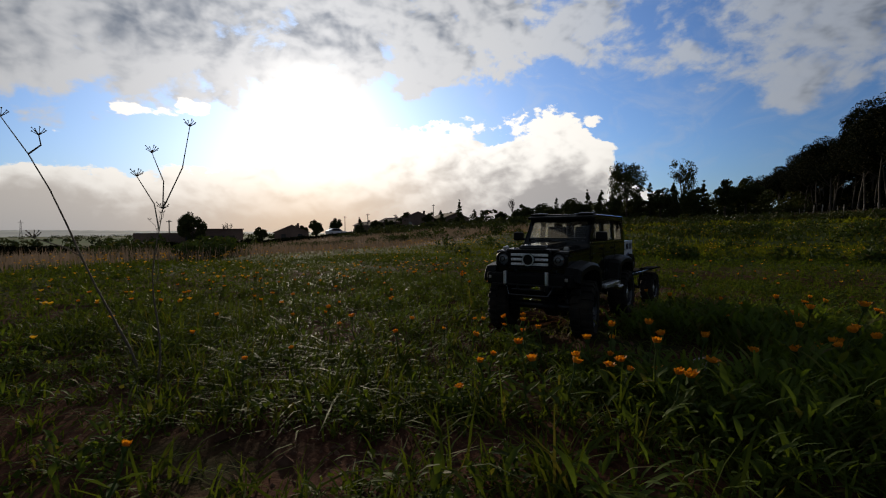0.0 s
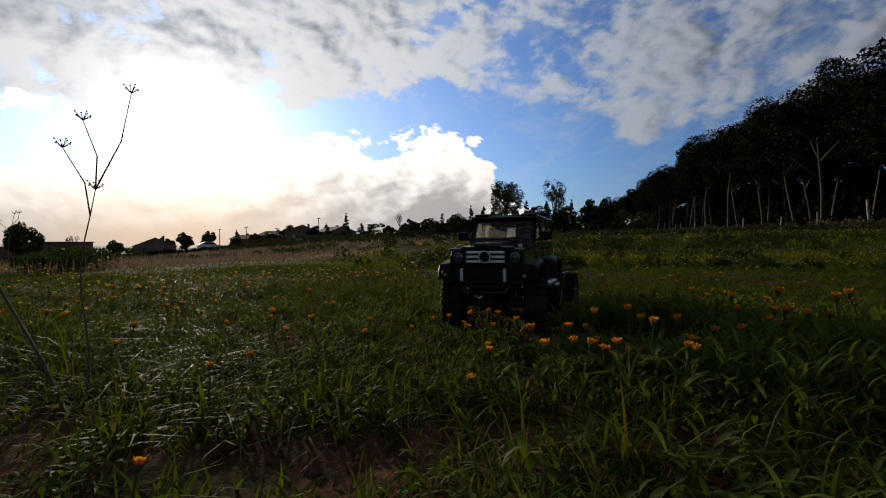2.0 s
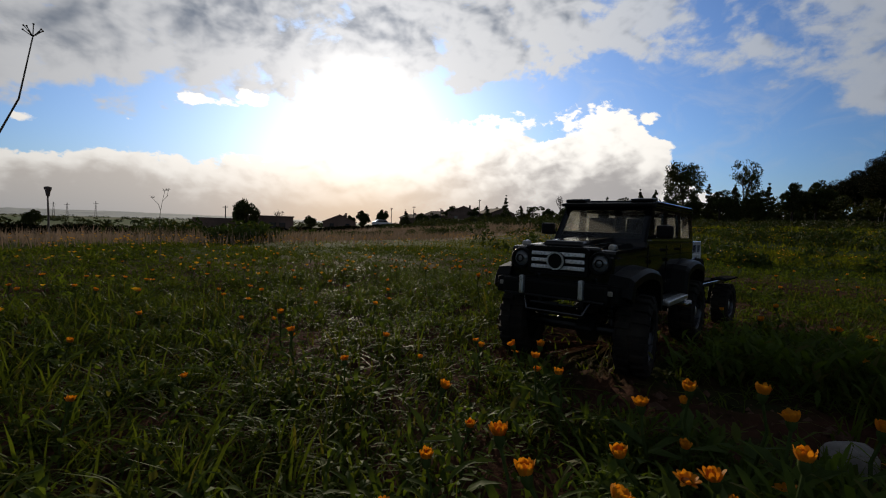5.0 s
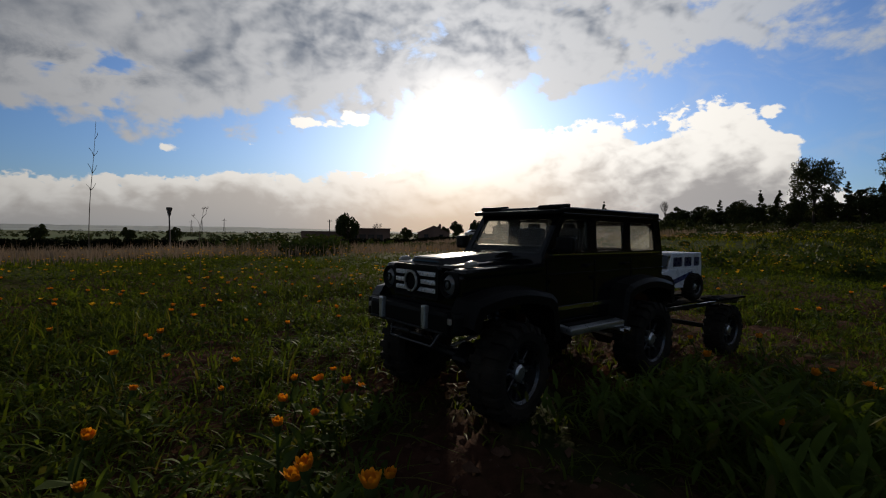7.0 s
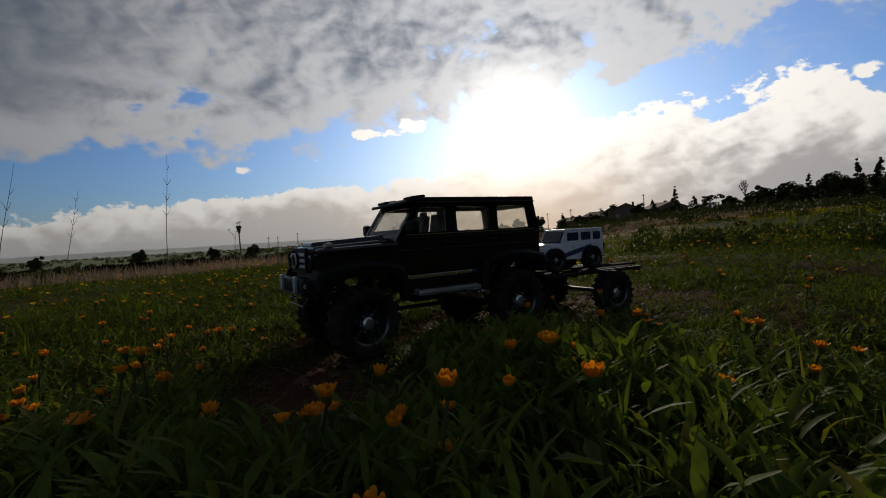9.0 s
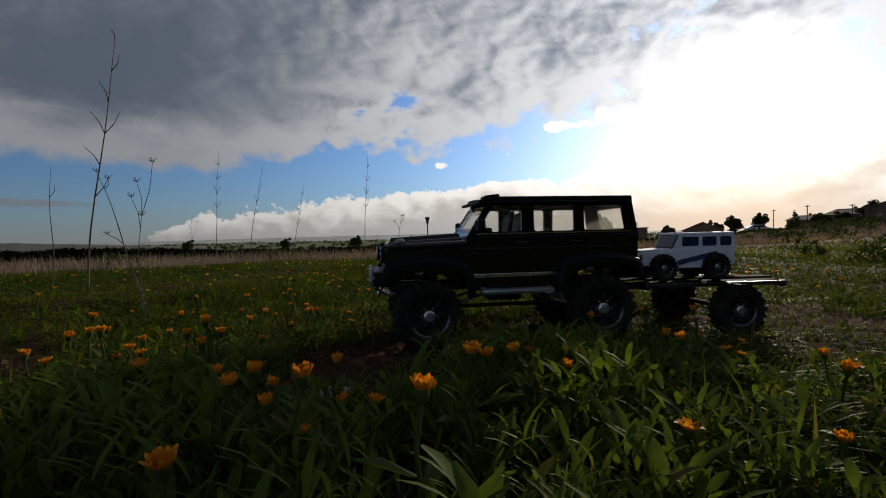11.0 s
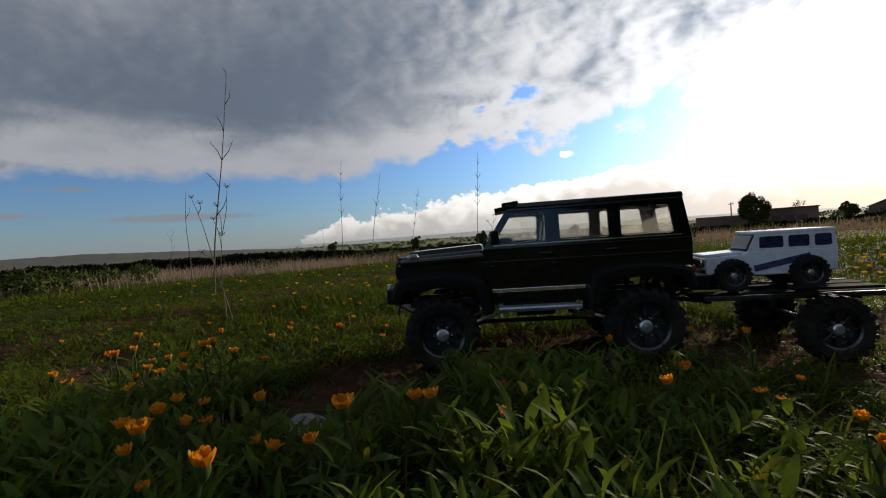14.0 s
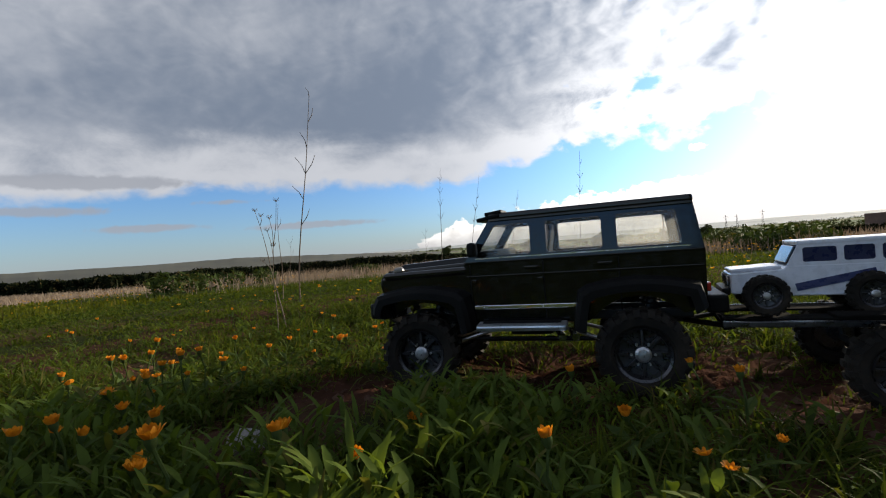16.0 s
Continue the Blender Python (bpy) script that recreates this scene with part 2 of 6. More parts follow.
def material(name, colour, rough=0.6, metal=0.0, vary=0.25, grain=40.0, bump=0.0, stain=3.0, tint=None, island=0.0,
             see_through=0.0, coat=0.0, spec=0.5, pick=0.0, glow_tint=(1.35, 1.3, 0.45)):
    """A principled material with broad stains and fine grain in object space.
    island / pick: how far single blades or single objects differ; see_through: share of light let through."""
    m = bpy.data.materials.new(name)
    m.use_nodes = True
    tree = m.node_tree
    bsdf = tree.nodes["Principled BSDF"]
    coord = tree.nodes.new("ShaderNodeTexCoord")
    vec = Val(tree, coord.outputs["Object"])
    wide = noise_val(tree, vec, stain, 3.0)
    fine = noise_val(tree, vec, grain, 5.0, 0.65)
    dark = tuple(c * (1 - vary) for c in colour)
    light = tuple(min(1.0, c * (1 + vary)) for c in (tint or colour))
    col = mix_colour(tree, (wide * 0.6 + fine * 0.4).ramp(0.3, 0.7), dark, light)
    if island:
        geo = tree.nodes.new("ShaderNodeNewGeometry")
        rnd = Val(tree, geo.outputs["Random Per Island"])
        col = mix_colour(tree, rnd.ramp(0.0, 1.0) * island, col, tint or light)
        col = mix_colour(tree, rnd.ramp(0.86, 0.97) * 0.6, col, (0.115, 0.088, 0.034))
    if pick:
        info = tree.nodes.new("ShaderNodeObjectInfo")
        col = mix_colour(tree, Val(tree, info.outputs["Random"]) * pick, col, tint or light)
    tree.links.new(col.sock, bsdf.inputs["Base Color"])
    rg = fine.ramp(0.2, 0.8, max(0.02, rough - 0.12), min(1.0, rough + 0.12))
    tree.links.new(rg.sock, bsdf.inputs["Roughness"])
    bsdf.inputs["Metallic"].default_value = metal
    bsdf.inputs["Specular IOR Level"].default_value = spec
    bsdf.inputs["Coat Weight"].default_value = coat
    if bump:
        b = tree.nodes.new("ShaderNodeBump")
        b.inputs["Strength"].default_value = min(1.0, bump)
        b.inputs["Distance"].default_value = 0.35 / grain
        tree.links.new(fine.sock, b.inputs["Height"])
        tree.links.new(b.outputs[0], bsdf.inputs["Normal"])
    if see_through:
        tr = tree.nodes.new("ShaderNodeBsdfTranslucent")
        bright = mix_colour(tree, 1.0, col, glow_tint, "MULTIPLY")
        tree.links.new(bright.sock, tr.inputs["Color"])
        mx = tree.nodes.new("ShaderNodeMixShader")
        mx.inputs[0].default_value = see_through
        tree.links.new(bsdf.outputs[0], mx.inputs[1])
        tree.links.new(tr.outputs[0], mx.inputs[2])
        tree.links.new(mx.outputs[0], tree.nodes["Material Output"].inputs["Surface"])
    return m


def glass_material(name, tint, gloss=0.12):
    m = bpy.data.materials.new(name)
    m.use_nodes = True
    tree = m.node_tree
    tree.nodes.remove(tree.nodes["Principled BSDF"])
    clear = tree.nodes.new("ShaderNodeBsdfTransparent")
    clear.inputs["Color"].default_value = (*tint, 1)
    shine = tree.nodes.new("ShaderNodeBsdfGlossy")
    shine.inputs["Roughness"].default_value = 0.04
    face = tree.nodes.new("ShaderNodeLayerWeight")
    fac = Val(tree, face.outputs["Facing"]).math("POWER", 4.0) * 0.5 + gloss * 0.3
    dust = tree.nodes.new("ShaderNodeBsdfTranslucent")
    dust.inputs["Color"].default_value = (0.80, 0.79, 0.77, 1)
    pane = tree.nodes.new("ShaderNodeMixShader")
    pane.inputs[0].default_value = 0.16
    tree.links.new(clear.outputs[0], pane.inputs[1])
    tree.links.new(dust.outputs[0], pane.inputs[2])
    mx = tree.nodes.new("ShaderNodeMixShader")
    tree.links.new(fac.sock, mx.inputs[0])
    tree.links.new(pane.outputs[0], mx.inputs[1])
    tree.links.new(shine.outputs[0], mx.inputs[2])
    tree.links.new(mx.outputs[0], tree.nodes["Material Output"].inputs["Surface"])
    return m


def ground_material():
    """Red-brown soil with moss and litter in the meadow, dry verge beyond it, and patchwork fields far out."""
    m = material("ground", (0.066, 0.031, 0.020), 0.95, vary=0.4, grain=60.0, bump=0.8, stain=4.0, spec=0.01)
    tree = m.node_tree
    bsdf = tree.nodes["Principled BSDF"]
    coord = tree.nodes.new("ShaderNodeTexCoord")
    vec = Val(tree, coord.outputs["Object"])
    sep = tree.nodes.new("ShaderNodeSeparateXYZ")
    tree.links.new(vec.sock, sep.inputs[0])
    x, y = Val(tree, sep.outputs[0]), Val(tree, sep.outputs[1])
    r = (x * x + y * y).math("SQRT")
    soil = Val(tree, bsdf.inputs["Base Color"].links[0].from_socket)
    moss = noise_val(tree, vec, 2.2, 5.0, 0.6)
    col = mix_colour(tree, moss.ramp(0.50, 0.66), soil, (0.022, 0.030, 0.010))
    green = mix_colour(tree, noise_val(tree, vec, 0.6, 5.0).ramp(0.35, 0.65), (0.03, 0.045, 0.010), (0.055, 0.065, 0.016))
    col = mix_colour(tree, r.ramp(1.3, 3.0), col, green)
    side = x * -0.883 + y * 0.469                   # metres towards the plain
    verge = (side + noise_val(tree, vec, 0.35) * 3.0).ramp(4.6, 5.4) * r.ramp(4.0, 6.5)
    dry = mix_colour(tree, noise_val(tree, vec, 1.2, 5.0).ramp(0.3, 0.7), (0.17, 0.13, 0.10), (0.25, 0.195, 0.15))
    col = mix_colour(tree, verge, col, dry)
    vor = tree.nodes.new("ShaderNodeTexVoronoi")
    vor.inputs["Scale"].default_value = 0.006
    tree.links.new(vec.sock, vor.inputs["Vector"])
    plot = Val(tree, vor.outputs["Color"])
    fields = mix_colour(tree, plot, (0.13, 0.17, 0.08), (0.22, 0.21, 0.14))
    col = mix_colour(tree, r.ramp(60.0, 200.0) * side.ramp(15.0, 60.0), col, fields)
    tree.links.new(col.sock, bsdf.inputs["Base Color"])
    return m


M_GROUND = ground_material()
M_GRASS = material("grass_blade", (0.0240, 0.0395, 0.0075), 0.50, vary=0.35, grain=30, stain=1.3, tint=(0.0710, 0.0930, 0.0165),
                   island=0.8, see_through=0.42, spec=0.008)
M_GRASS_FAR = material("meadow_tuft", (0.0330, 0.0430, 0.0072), 0.7, vary=0.4, grain=8, stain=0.5, tint=(0.0810, 0.0930, 0.0145),
                       island=0.7, see_through=0.48, spec=0.0)
M_LEAF = material("marigold_leaf", (0.0285, 0.0440, 0.0105), 0.62, vary=0.35, grain=60, stain=6, tint=(0.0800, 0.1150, 0.0230),
                  island=0.85, see_through=0.44, spec=0.033)
M_CLOVER = material("clover_leaf", (0.0190, 0.0370, 0.0095), 0.65, vary=0.35, grain=80, stain=5, tint=(0.0518, 0.0740, 0.0133),
                    island=0.8, see_through=0.44, spec=0.0)
M_DRY = material("dry_grass", (0.1650, 0.1312, 0.0975), 0.85, vary=0.3, grain=20, stain=0.6, tint=(0.2250, 0.1800, 0.1350), island=0.7,
                 see_through=0.25, spec=0.03, glow_tint=(1.15, 1.0, 0.9))
M_STRAW = material("dead_straw", (0.125, 0.098, 0.055), 0.7, vary=0.3, grain=60, stain=5, island=0.5, see_through=0.25, spec=0.03)
M_PETAL = material("orange_petal", (0.50, 0.150, 0.008), 0.6, vary=0.2, grain=300, stain=60, tint=(0.64, 0.285, 0.018),
                   island=0.0, pick=0.5, see_through=0.42, spec=0.15, glow_tint=(1.2, 1.0, 0.5))
M_PETAL_FAR = material("orange_petal_far", (0.42, 0.20, 0.018), 0.6, vary=0.2, grain=50, stain=2, tint=(0.60, 0.33, 0.028),
                       see_through=0.5)
M_CALYX = material("flower_calyx", (0.062, 0.088, 0.026), 0.7, vary=0.2, grain=200, stain=30, see_through=0.3, spec=0.03)
M_DISC = material("flower_centre", (0.30, 0.10, 0.01), 0.8, vary=0.3, grain=900, stain=100, bump=0.5)
M_STALK = material("dead_stalk", (0.10, 0.075, 0.05), 0.85, vary=0.35, grain=120, stain=10, bump=0.4)
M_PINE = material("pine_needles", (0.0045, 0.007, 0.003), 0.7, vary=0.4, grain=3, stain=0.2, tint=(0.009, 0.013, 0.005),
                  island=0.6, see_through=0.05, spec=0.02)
M_TREE = material("tree_foliage", (0.022, 0.034, 0.012), 0.7, vary=0.4, grain=3, stain=0.2, tint=(0.05, 0.06, 0.02),
                  island=0.6, see_through=0.12, spec=0.06)
M_BRAMBLE = material("dry_bramble", (0.085, 0.055, 0.042), 0.85, vary=0.35, grain=10, stain=0.8, tint=(0.15, 0.10, 0.075), island=0.6, spec=0.05)
M_WEED = material("weed_leaf", (0.0195, 0.0345, 0.0105), 0.7, vary=0.35, grain=20, stain=1.0, tint=(0.0413, 0.0600, 0.0165), island=0.7,
                  see_through=0.2, spec=0.05)
M_BARK = material("pale_bark", (0.075, 0.06, 0.05), 0.9, vary=0.4, grain=6, stain=0.8, bump=0.5)
M_BARK_DARK = material("dark_bark", (0.06, 0.045, 0.035), 0.9, vary=0.4, grain=6, stain=0.8, bump=0.5)
M_PAINT = material("black_gloss_paint", (0.004, 0.004, 0.0045), 0.11, vary=0.3, grain=90, stain=12, coat=0.22, spec=0.32)
M_PLASTIC = material("black_plastic", (0.0068, 0.0064, 0.0060), 0.45, spec=0.09, vary=0.3, grain=400, stain=20, bump=0.1)
M_MATTE = material("matte_black_board", (0.0075, 0.0070, 0.0066), 0.9, vary=0.4, grain=150, stain=20, bump=0.2, spec=0.01)
M_RUBBER = material("tyre_rubber", (0.008, 0.0075, 0.007), 0.85, vary=0.5, grain=200, stain=30, bump=0.3, tint=(0.020, 0.016, 0.012), spec=0.2)
M_CHROME = material("chrome_trim", (0.62, 0.62, 0.63), 0.18, metal=1.0, vary=0.1, grain=200, stain=20)
M_SILVER = material("brushed_silver", (0.55, 0.56, 0.58), 0.35, metal=0.9, vary=0.2, grain=300, stain=25)
M_BAR = material("silver_grille_paint", (0.72, 0.72, 0.74), 0.3, metal=0.35, vary=0.12, grain=300, stain=25)
M_DARK_METAL = material("dark_steel", (0.028, 0.028, 0.03), 0.45, metal=0.8, vary=0.3, grain=150, stain=20)
M_RIM = material("grey_rim_metal", (0.07, 0.07, 0.075), 0.32, metal=0.9, vary=0.35, grain=150, stain=20)
M_LENS = material("clear_lens", (0.09, 0.095, 0.10), 0.08, vary=0.1, grain=200, stain=50, coat=1.0)
M_AMBER = material("pale_indicator_lens", (0.24, 0.22, 0.19), 0.15, vary=0.1, grain=200, stain=50, coat=0.6)
M_RED = material("red_lens", (0.35, 0.02, 0.015), 0.2, vary=0.2, grain=200, stain=50, coat=0.6)
M_WHITE = material("white_body_shell", (0.62, 0.64, 0.70), 0.3, vary=0.12, grain=80, stain=12, coat=0.4)
M_BLUE = material("dark_blue_decal", (0.03, 0.04, 0.12), 0.3, vary=0.2, grain=80, stain=12, coat=0.4)
M_WALL = material("farm_wall_plaster", (0.13, 0.085, 0.065), 0.9, vary=0.35, grain=3, stain=0.3, bump=0.3)
M_ROOF = material("roof_tile", (0.12, 0.07, 0.05), 0.9, vary=0.35, grain=5, stain=0.4, bump=0.4)
M_POST = material("pale_fence_post", (0.34, 0.31, 0.28), 0.85, vary=0.3, grain=20, stain=3, bump=0.3)
M_POLE = material("weathered_pole", (0.07, 0.06, 0.055), 0.85, vary=0.3, grain=20, stain=3)
M_CAR = material("white_car_paint", (0.6, 0.6, 0.62), 0.25, vary=0.08, grain=10, stain=1, coat=0.6)
M_CARGLASS = material("dark_car_glass", (0.02, 0.025, 0.03), 0.08, vary=0.1, grain=10, stain=1, coat=0.5)
# far hills: the haze of distance is painted in as a pale grey
M_RIDGE = material("haze_painted_ridge", (0.30, 0.33, 0.33), 0.95, vary=0.18, grain=0.05, stain=0.004, tint=(0.36, 0.38, 0.36))
M_RIDGE_NEAR = material("scrub_ridge", (0.032, 0.036, 0.026), 0.95, vary=0.35, grain=0.08, stain=0.01, tint=(0.055, 0.055, 0.038))
M_CLOD = material("soil_clod", (0.0680, 0.0340, 0.0225), 0.95, vary=0.4, grain=90, stain=8, tint=(0.0938, 0.0562, 0.0390), bump=0.4, spec=0.015)
M_STONE = material("field_stone", (0.20, 0.18, 0.16), 0.9, vary=0.4, grain=120, stain=15, bump=0.6)
M_GLASS = glass_material("window_glass", (0.93, 0.935, 0.915))

# ---------------------------------------------------------------- mesh helpers
rng = np.random.default_rng(7)


def smooth01(v, lo, hi):
    u = np.clip((np.asarray(v, float) - lo) / (hi - lo), 0, 1)
    return u * u * (3 - 2 * u)


def mesh_tris(name, verts, tris, mat, smooth=True):
    """One mesh from arrays of points and triangles."""
    me = bpy.data.meshes.new(name)
    verts, tris = np.asarray(verts, np.float32), np.asarray(tris, np.int32)
    me.vertices.add(len(verts))
    me.vertices.foreach_set("co", verts.ravel())
    me.loops.add(tris.size)
    me.loops.foreach_set("vertex_index", tris.ravel())
    me.polygons.add(len(tris))
    me.polygons.foreach_set("loop_start", np.arange(0, tris.size, 3, dtype=np.int32))
    me.polygons.foreach_set("use_smooth", np.full(len(tris), smooth))
    me.update(calc_edges=True)
    me.validate()
    me.materials.append(mat)
    return me


def part(name, bm, mat, parent=None, label="", smooth=False):
    me = bpy.data.meshes.new(name)
    bm.normal_update()
    bm.to_mesh(me)
    bm.free()
    me.materials.append(mat)
    if smooth:
        me.polygons.foreach_set("use_smooth", [True] * len(me.polygons))
    ob = new(name, me)
    if parent:
        ob.parent = parent
    return tagged(ob, label) if label else ob


def share(name, like, m, parent):
    """Another part on the same mesh, at the pose m."""
    ob = new(name, like.data)
    ob.parent = parent
    ob.matrix_basis = m
    return ob


def add_box(bm, size, at=(0, 0, 0), turn=(0, 0, 0), bevel=0.0, seg=2, taper=None):
    """A box of that size centred at a place; taper shrinks the top in x and y."""
    made = bmesh.ops.create_cube(bm, size=1.0)["verts"]
    for v in made:
        v.co = Vector((v.co.x * size[0], v.co.y * size[1], v.co.z * size[2]))
        if taper and v.co.z > 0:
            v.co.x *= taper[0]
            v.co.y *= taper[1]
    if bevel:
        edges = list({e for v in made for e in v.link_edges})
        made = list({v for f in bmesh.ops.bevel(bm, geom=edges, offset=bevel, segments=seg, affect="EDGES", profile=0.6)["faces"]
                     for v in f.verts} | {v for v in made if v.is_valid})
    m = pose(*at, *turn)
    for v in made:
        v.co = m @ v.co
    return made


def add_tube(bm, a, b, r0, r1=None, sides=10):
    """A capped tapered rod from a to b."""
    a, b = Vector(a), Vector(b)
    r1 = r0 if r1 is None else r1
    m = Matrix.Translation((a + b) / 2) @ (b - a).to_track_quat("Z", "Y").to_matrix().to_4x4()
    bmesh.ops.create_cone(bm, cap_ends=True, segments=sides, radius1=r0, radius2=r1, depth=(b - a).length, matrix=m)


def add_path(bm, pts, radii, sides=7):
    """One continuous round rod along points."""
    rings = []
    for i, p in enumerate(pts):
        d = (pts[min(i + 1, len(pts) - 1)] - pts[max(i - 1, 0)]).normalized()
        u = d.orthogonal().normalized()
        if rings:
            u = (last - d * last.dot(d)).normalized()
        last = u
        w = d.cross(u)
        rings.append([bm.verts.new(p + (u * math.cos(a) + w * math.sin(a)) * radii[i]) for a in
                      [2 * math.pi * k / sides for k in range(sides)]])
    for a, b in zip(rings, rings[1:]):
        for k in range(sides):
            bm.faces.new((a[k], a[(k + 1) % sides], b[(k + 1) % sides], b[k]))
    bm.faces.new(rings[0][::-1])
    bm.faces.new(rings[-1])


def add_lathe(bm, profile, at, axis="Y", steps=32):
    """Turns a profile of (radius, offset) about an axis through a place."""
    rings = []
    for k in range(steps):
        a = 2 * math.pi * k / steps
        ring = []
        for r, o in profile:
            p = (r * math.cos(a), o, r * math.sin(a)) if axis == "Y" else (o, r * math.cos(a), r * math.sin(a))
            if axis == "Z":
                p = (r * math.cos(a), r * math.sin(a), o)
            ring.append(bm.verts.new(Vector(at) + Vector(p)))
        rings.append(ring)
    for k in range(steps):
        a, b = rings[k], rings[(k + 1) % steps]
        for i in range(len(profile) - 1):
            bm.faces.new((a[i], a[i + 1], b[i + 1], b[i]))


def add_prism(bm, outline, y0, y1):
    """A side outline in x, z pushed from y0 to y1, closed."""
    one = [bm.verts.new((x, y0, z)) for x, z in outline]
    two = [bm.verts.new((x, y1, z)) for x, z in outline]
    n = len(outline)
    bm.faces.new(one)
    bm.faces.new(two[::-1])
    for i in range(n):
        bm.faces.new((one[(i + 1) % n], one[i], two[i], two[(i + 1) % n]))
    bmesh.ops.recalc_face_normals(bm, faces=bm.faces[:])


def box_part(name, mat, parent, size, at, turn=(0, 0, 0), bevel=0.0, label="", taper=None, seg=2):
    bm = bmesh.new()
    add_box(bm, size, at, turn, bevel, seg, taper)
    return part(name, bm, mat, parent, label)


def empty(name, m, label, category, group="", kind=""):
    ob = new(name)
    ob.matrix_world = m
    return tagged(ob, label, category, group, kind)


# ---------------------------------------------------------------- the ground
RISE_AZ = np.array([-180, -75, -60, -40, -20, 0, 13, 25, 60, 100, 130, 180], float)
RISE = np.array([0.5, 1.6, 1.7, 1.5, 1.2, 0.7, -0.2, -1.3, -1.9, -1.8, -0.9, 0.5], float)


def terrain(x, y):
    """Height of the ground: level round the truck, rising to the grove, falling to the plain."""
    x, y = np.asarray(x, float), np.asarray(y, float)
    r = np.hypot(x, y)
    az = np.degrees(np.arctan2(-x, y))
    el = np.interp(az, RISE_AZ, RISE)
    z = smooth01(r, 2.0, 11) * np.tan(np.radians(el)) * np.minimum(r, 120)
    z = z + smooth01(r, 200, 3000) * -4.0
    bumps = 0.012 * np.sin(3.1 * x + 1.3 * y) * np.sin(2.3 * y - 0.9 * x + 1) + 0.006 * np.sin(9 * x + 2) * np.sin(8 * y)
    return z + bumps * smooth01(r, 0.35, 1.0) * (1 - smooth01(r, 8, 20)) + 0.05 * np.sin(0.7 * x) * np.cos(0.6 * y + 1) * smooth01(r, 3, 7)


def bare(x, y):
    """1 where the soil lies bare, 0 in full grass."""
    x, y = np.asarray(x, float), np.asarray(y, float)
    out = np.zeros_like(x)
    for cx, cy, ax, ay in ((0.02, -0.34, 0.18, 0.125), (0.10, -0.47, 0.075, 0.065), (-0.41, -0.73, 0.20, 0.085), (0.34, 0.20, 0.20, 0.055)):
        wob = 0.25 * np.sin(13 * x + 3) * np.sin(11 * y)
        out = np.maximum(out, 1 - smooth01(np.hypot((x - cx) / ax, (y - cy) / ay) + wob, 0.6, 1.25))
    return out


def build_ground():
    rings = np.concatenate([[0.05], np.geomspace(0.15, 12, 90), np.geomspace(13, 4500, 60)])
    n = 240
    a = np.linspace(0, 2 * np.pi, n, endpoint=False)
    x = np.outer(rings, np.cos(a)).ravel()
    y = np.outer(rings, np.sin(a)).ravel()
    z = terrain(x, y) + 0.004 * rng.standard_normal(len(x)) * (np.hypot(x, y) < 4)
    verts = np.vstack([np.stack([x, y, z], 1), [[0, 0, 0]]])
    i, j = np.meshgrid(np.arange(len(rings) - 1), np.arange(n), indexing="ij")
    p, q = (i * n + j).ravel(), (i * n + (j + 1) % n).ravel()
    tris = np.vstack([np.stack([p, p + n, q + n], 1), np.stack([p, q + n, q], 1)])
    cap = np.stack([np.full(n, len(verts) - 1), np.arange(n), (np.arange(n) + 1) % n], 1)
    me = mesh_tris("ground", verts, np.vstack([tris, cap]), M_GROUND)
    return tagged(new("ground", me), "rough meadow soil falling away to a wide plain", "ground", kind="structure")


build_ground()


def on_ground(az, d, sink=0.0):
    v = heading(az) * d
    return Vector((v.x, v.y, float(terrain(v.x, v.y)) - sink))

# ---------------------------------------------------------------- the model truck
TRUCK_TURN = 236.0


def make_tyre(radius, width, lugs=20, rim=0.56):
    """A knobbly tyre about the y axis: one skin whose tread blocks rise from the carcass and wrap over the shoulders."""
    bm = bmesh.new()
    h, r0 = width / 2, radius * 0.93
    half = [(radius * rim, -h * 0.72), (radius * 0.66, -h * 0.98), (radius * 0.82, -h), (r0 * 0.985, -h * 0.8), (r0, -h * 0.3), (r0, -h * 0.06)]
    profile = half + [(r, -o) for r, o in reversed(half)] + [half[0]]
    steps = lugs * 4
    add_lathe(bm, profile, (0, 0, 0), "Y", steps)
    bmesh.ops.remove_doubles(bm, verts=bm.verts[:], dist=1e-6)
    bm.faces.ensure_lookup_table()
    per = len(profile) - 1
    grid = bm.faces[:]
    for k in range(0, steps, 4):
        for first, rows in ((k, (2, 3, 4)), (k + 2, (6, 7, 8))):
            block = [grid[(first + j) * per + i] for j in (0, 1) for i in rows]
            made = bmesh.ops.extrude_face_region(bm, geom=block)["geom"]
            bmesh.ops.delete(bm, geom=block, context="FACES_ONLY")
            top = [v for v in made if isinstance(v, bmesh.types.BMVert)]
            mid = sum((v.co for v in top), Vector()) / len(top)
            for v in top:
                r = math.hypot(v.co.x, v.co.z)
                up = 0.07 * radius * min(1.0, max(0.0, (r / radius - 0.79) / 0.12))
                out = 0.10 * h if abs(v.co.y) > 0.7 * h else 0.0
                v.co += (mid - v.co) * 0.07 + Vector((v.co.x / r * up, math.copysign(out, v.co.y), v.co.z / r * up))
    bmesh.ops.recalc_face_normals(bm, faces=bm.faces[:])
    return bm


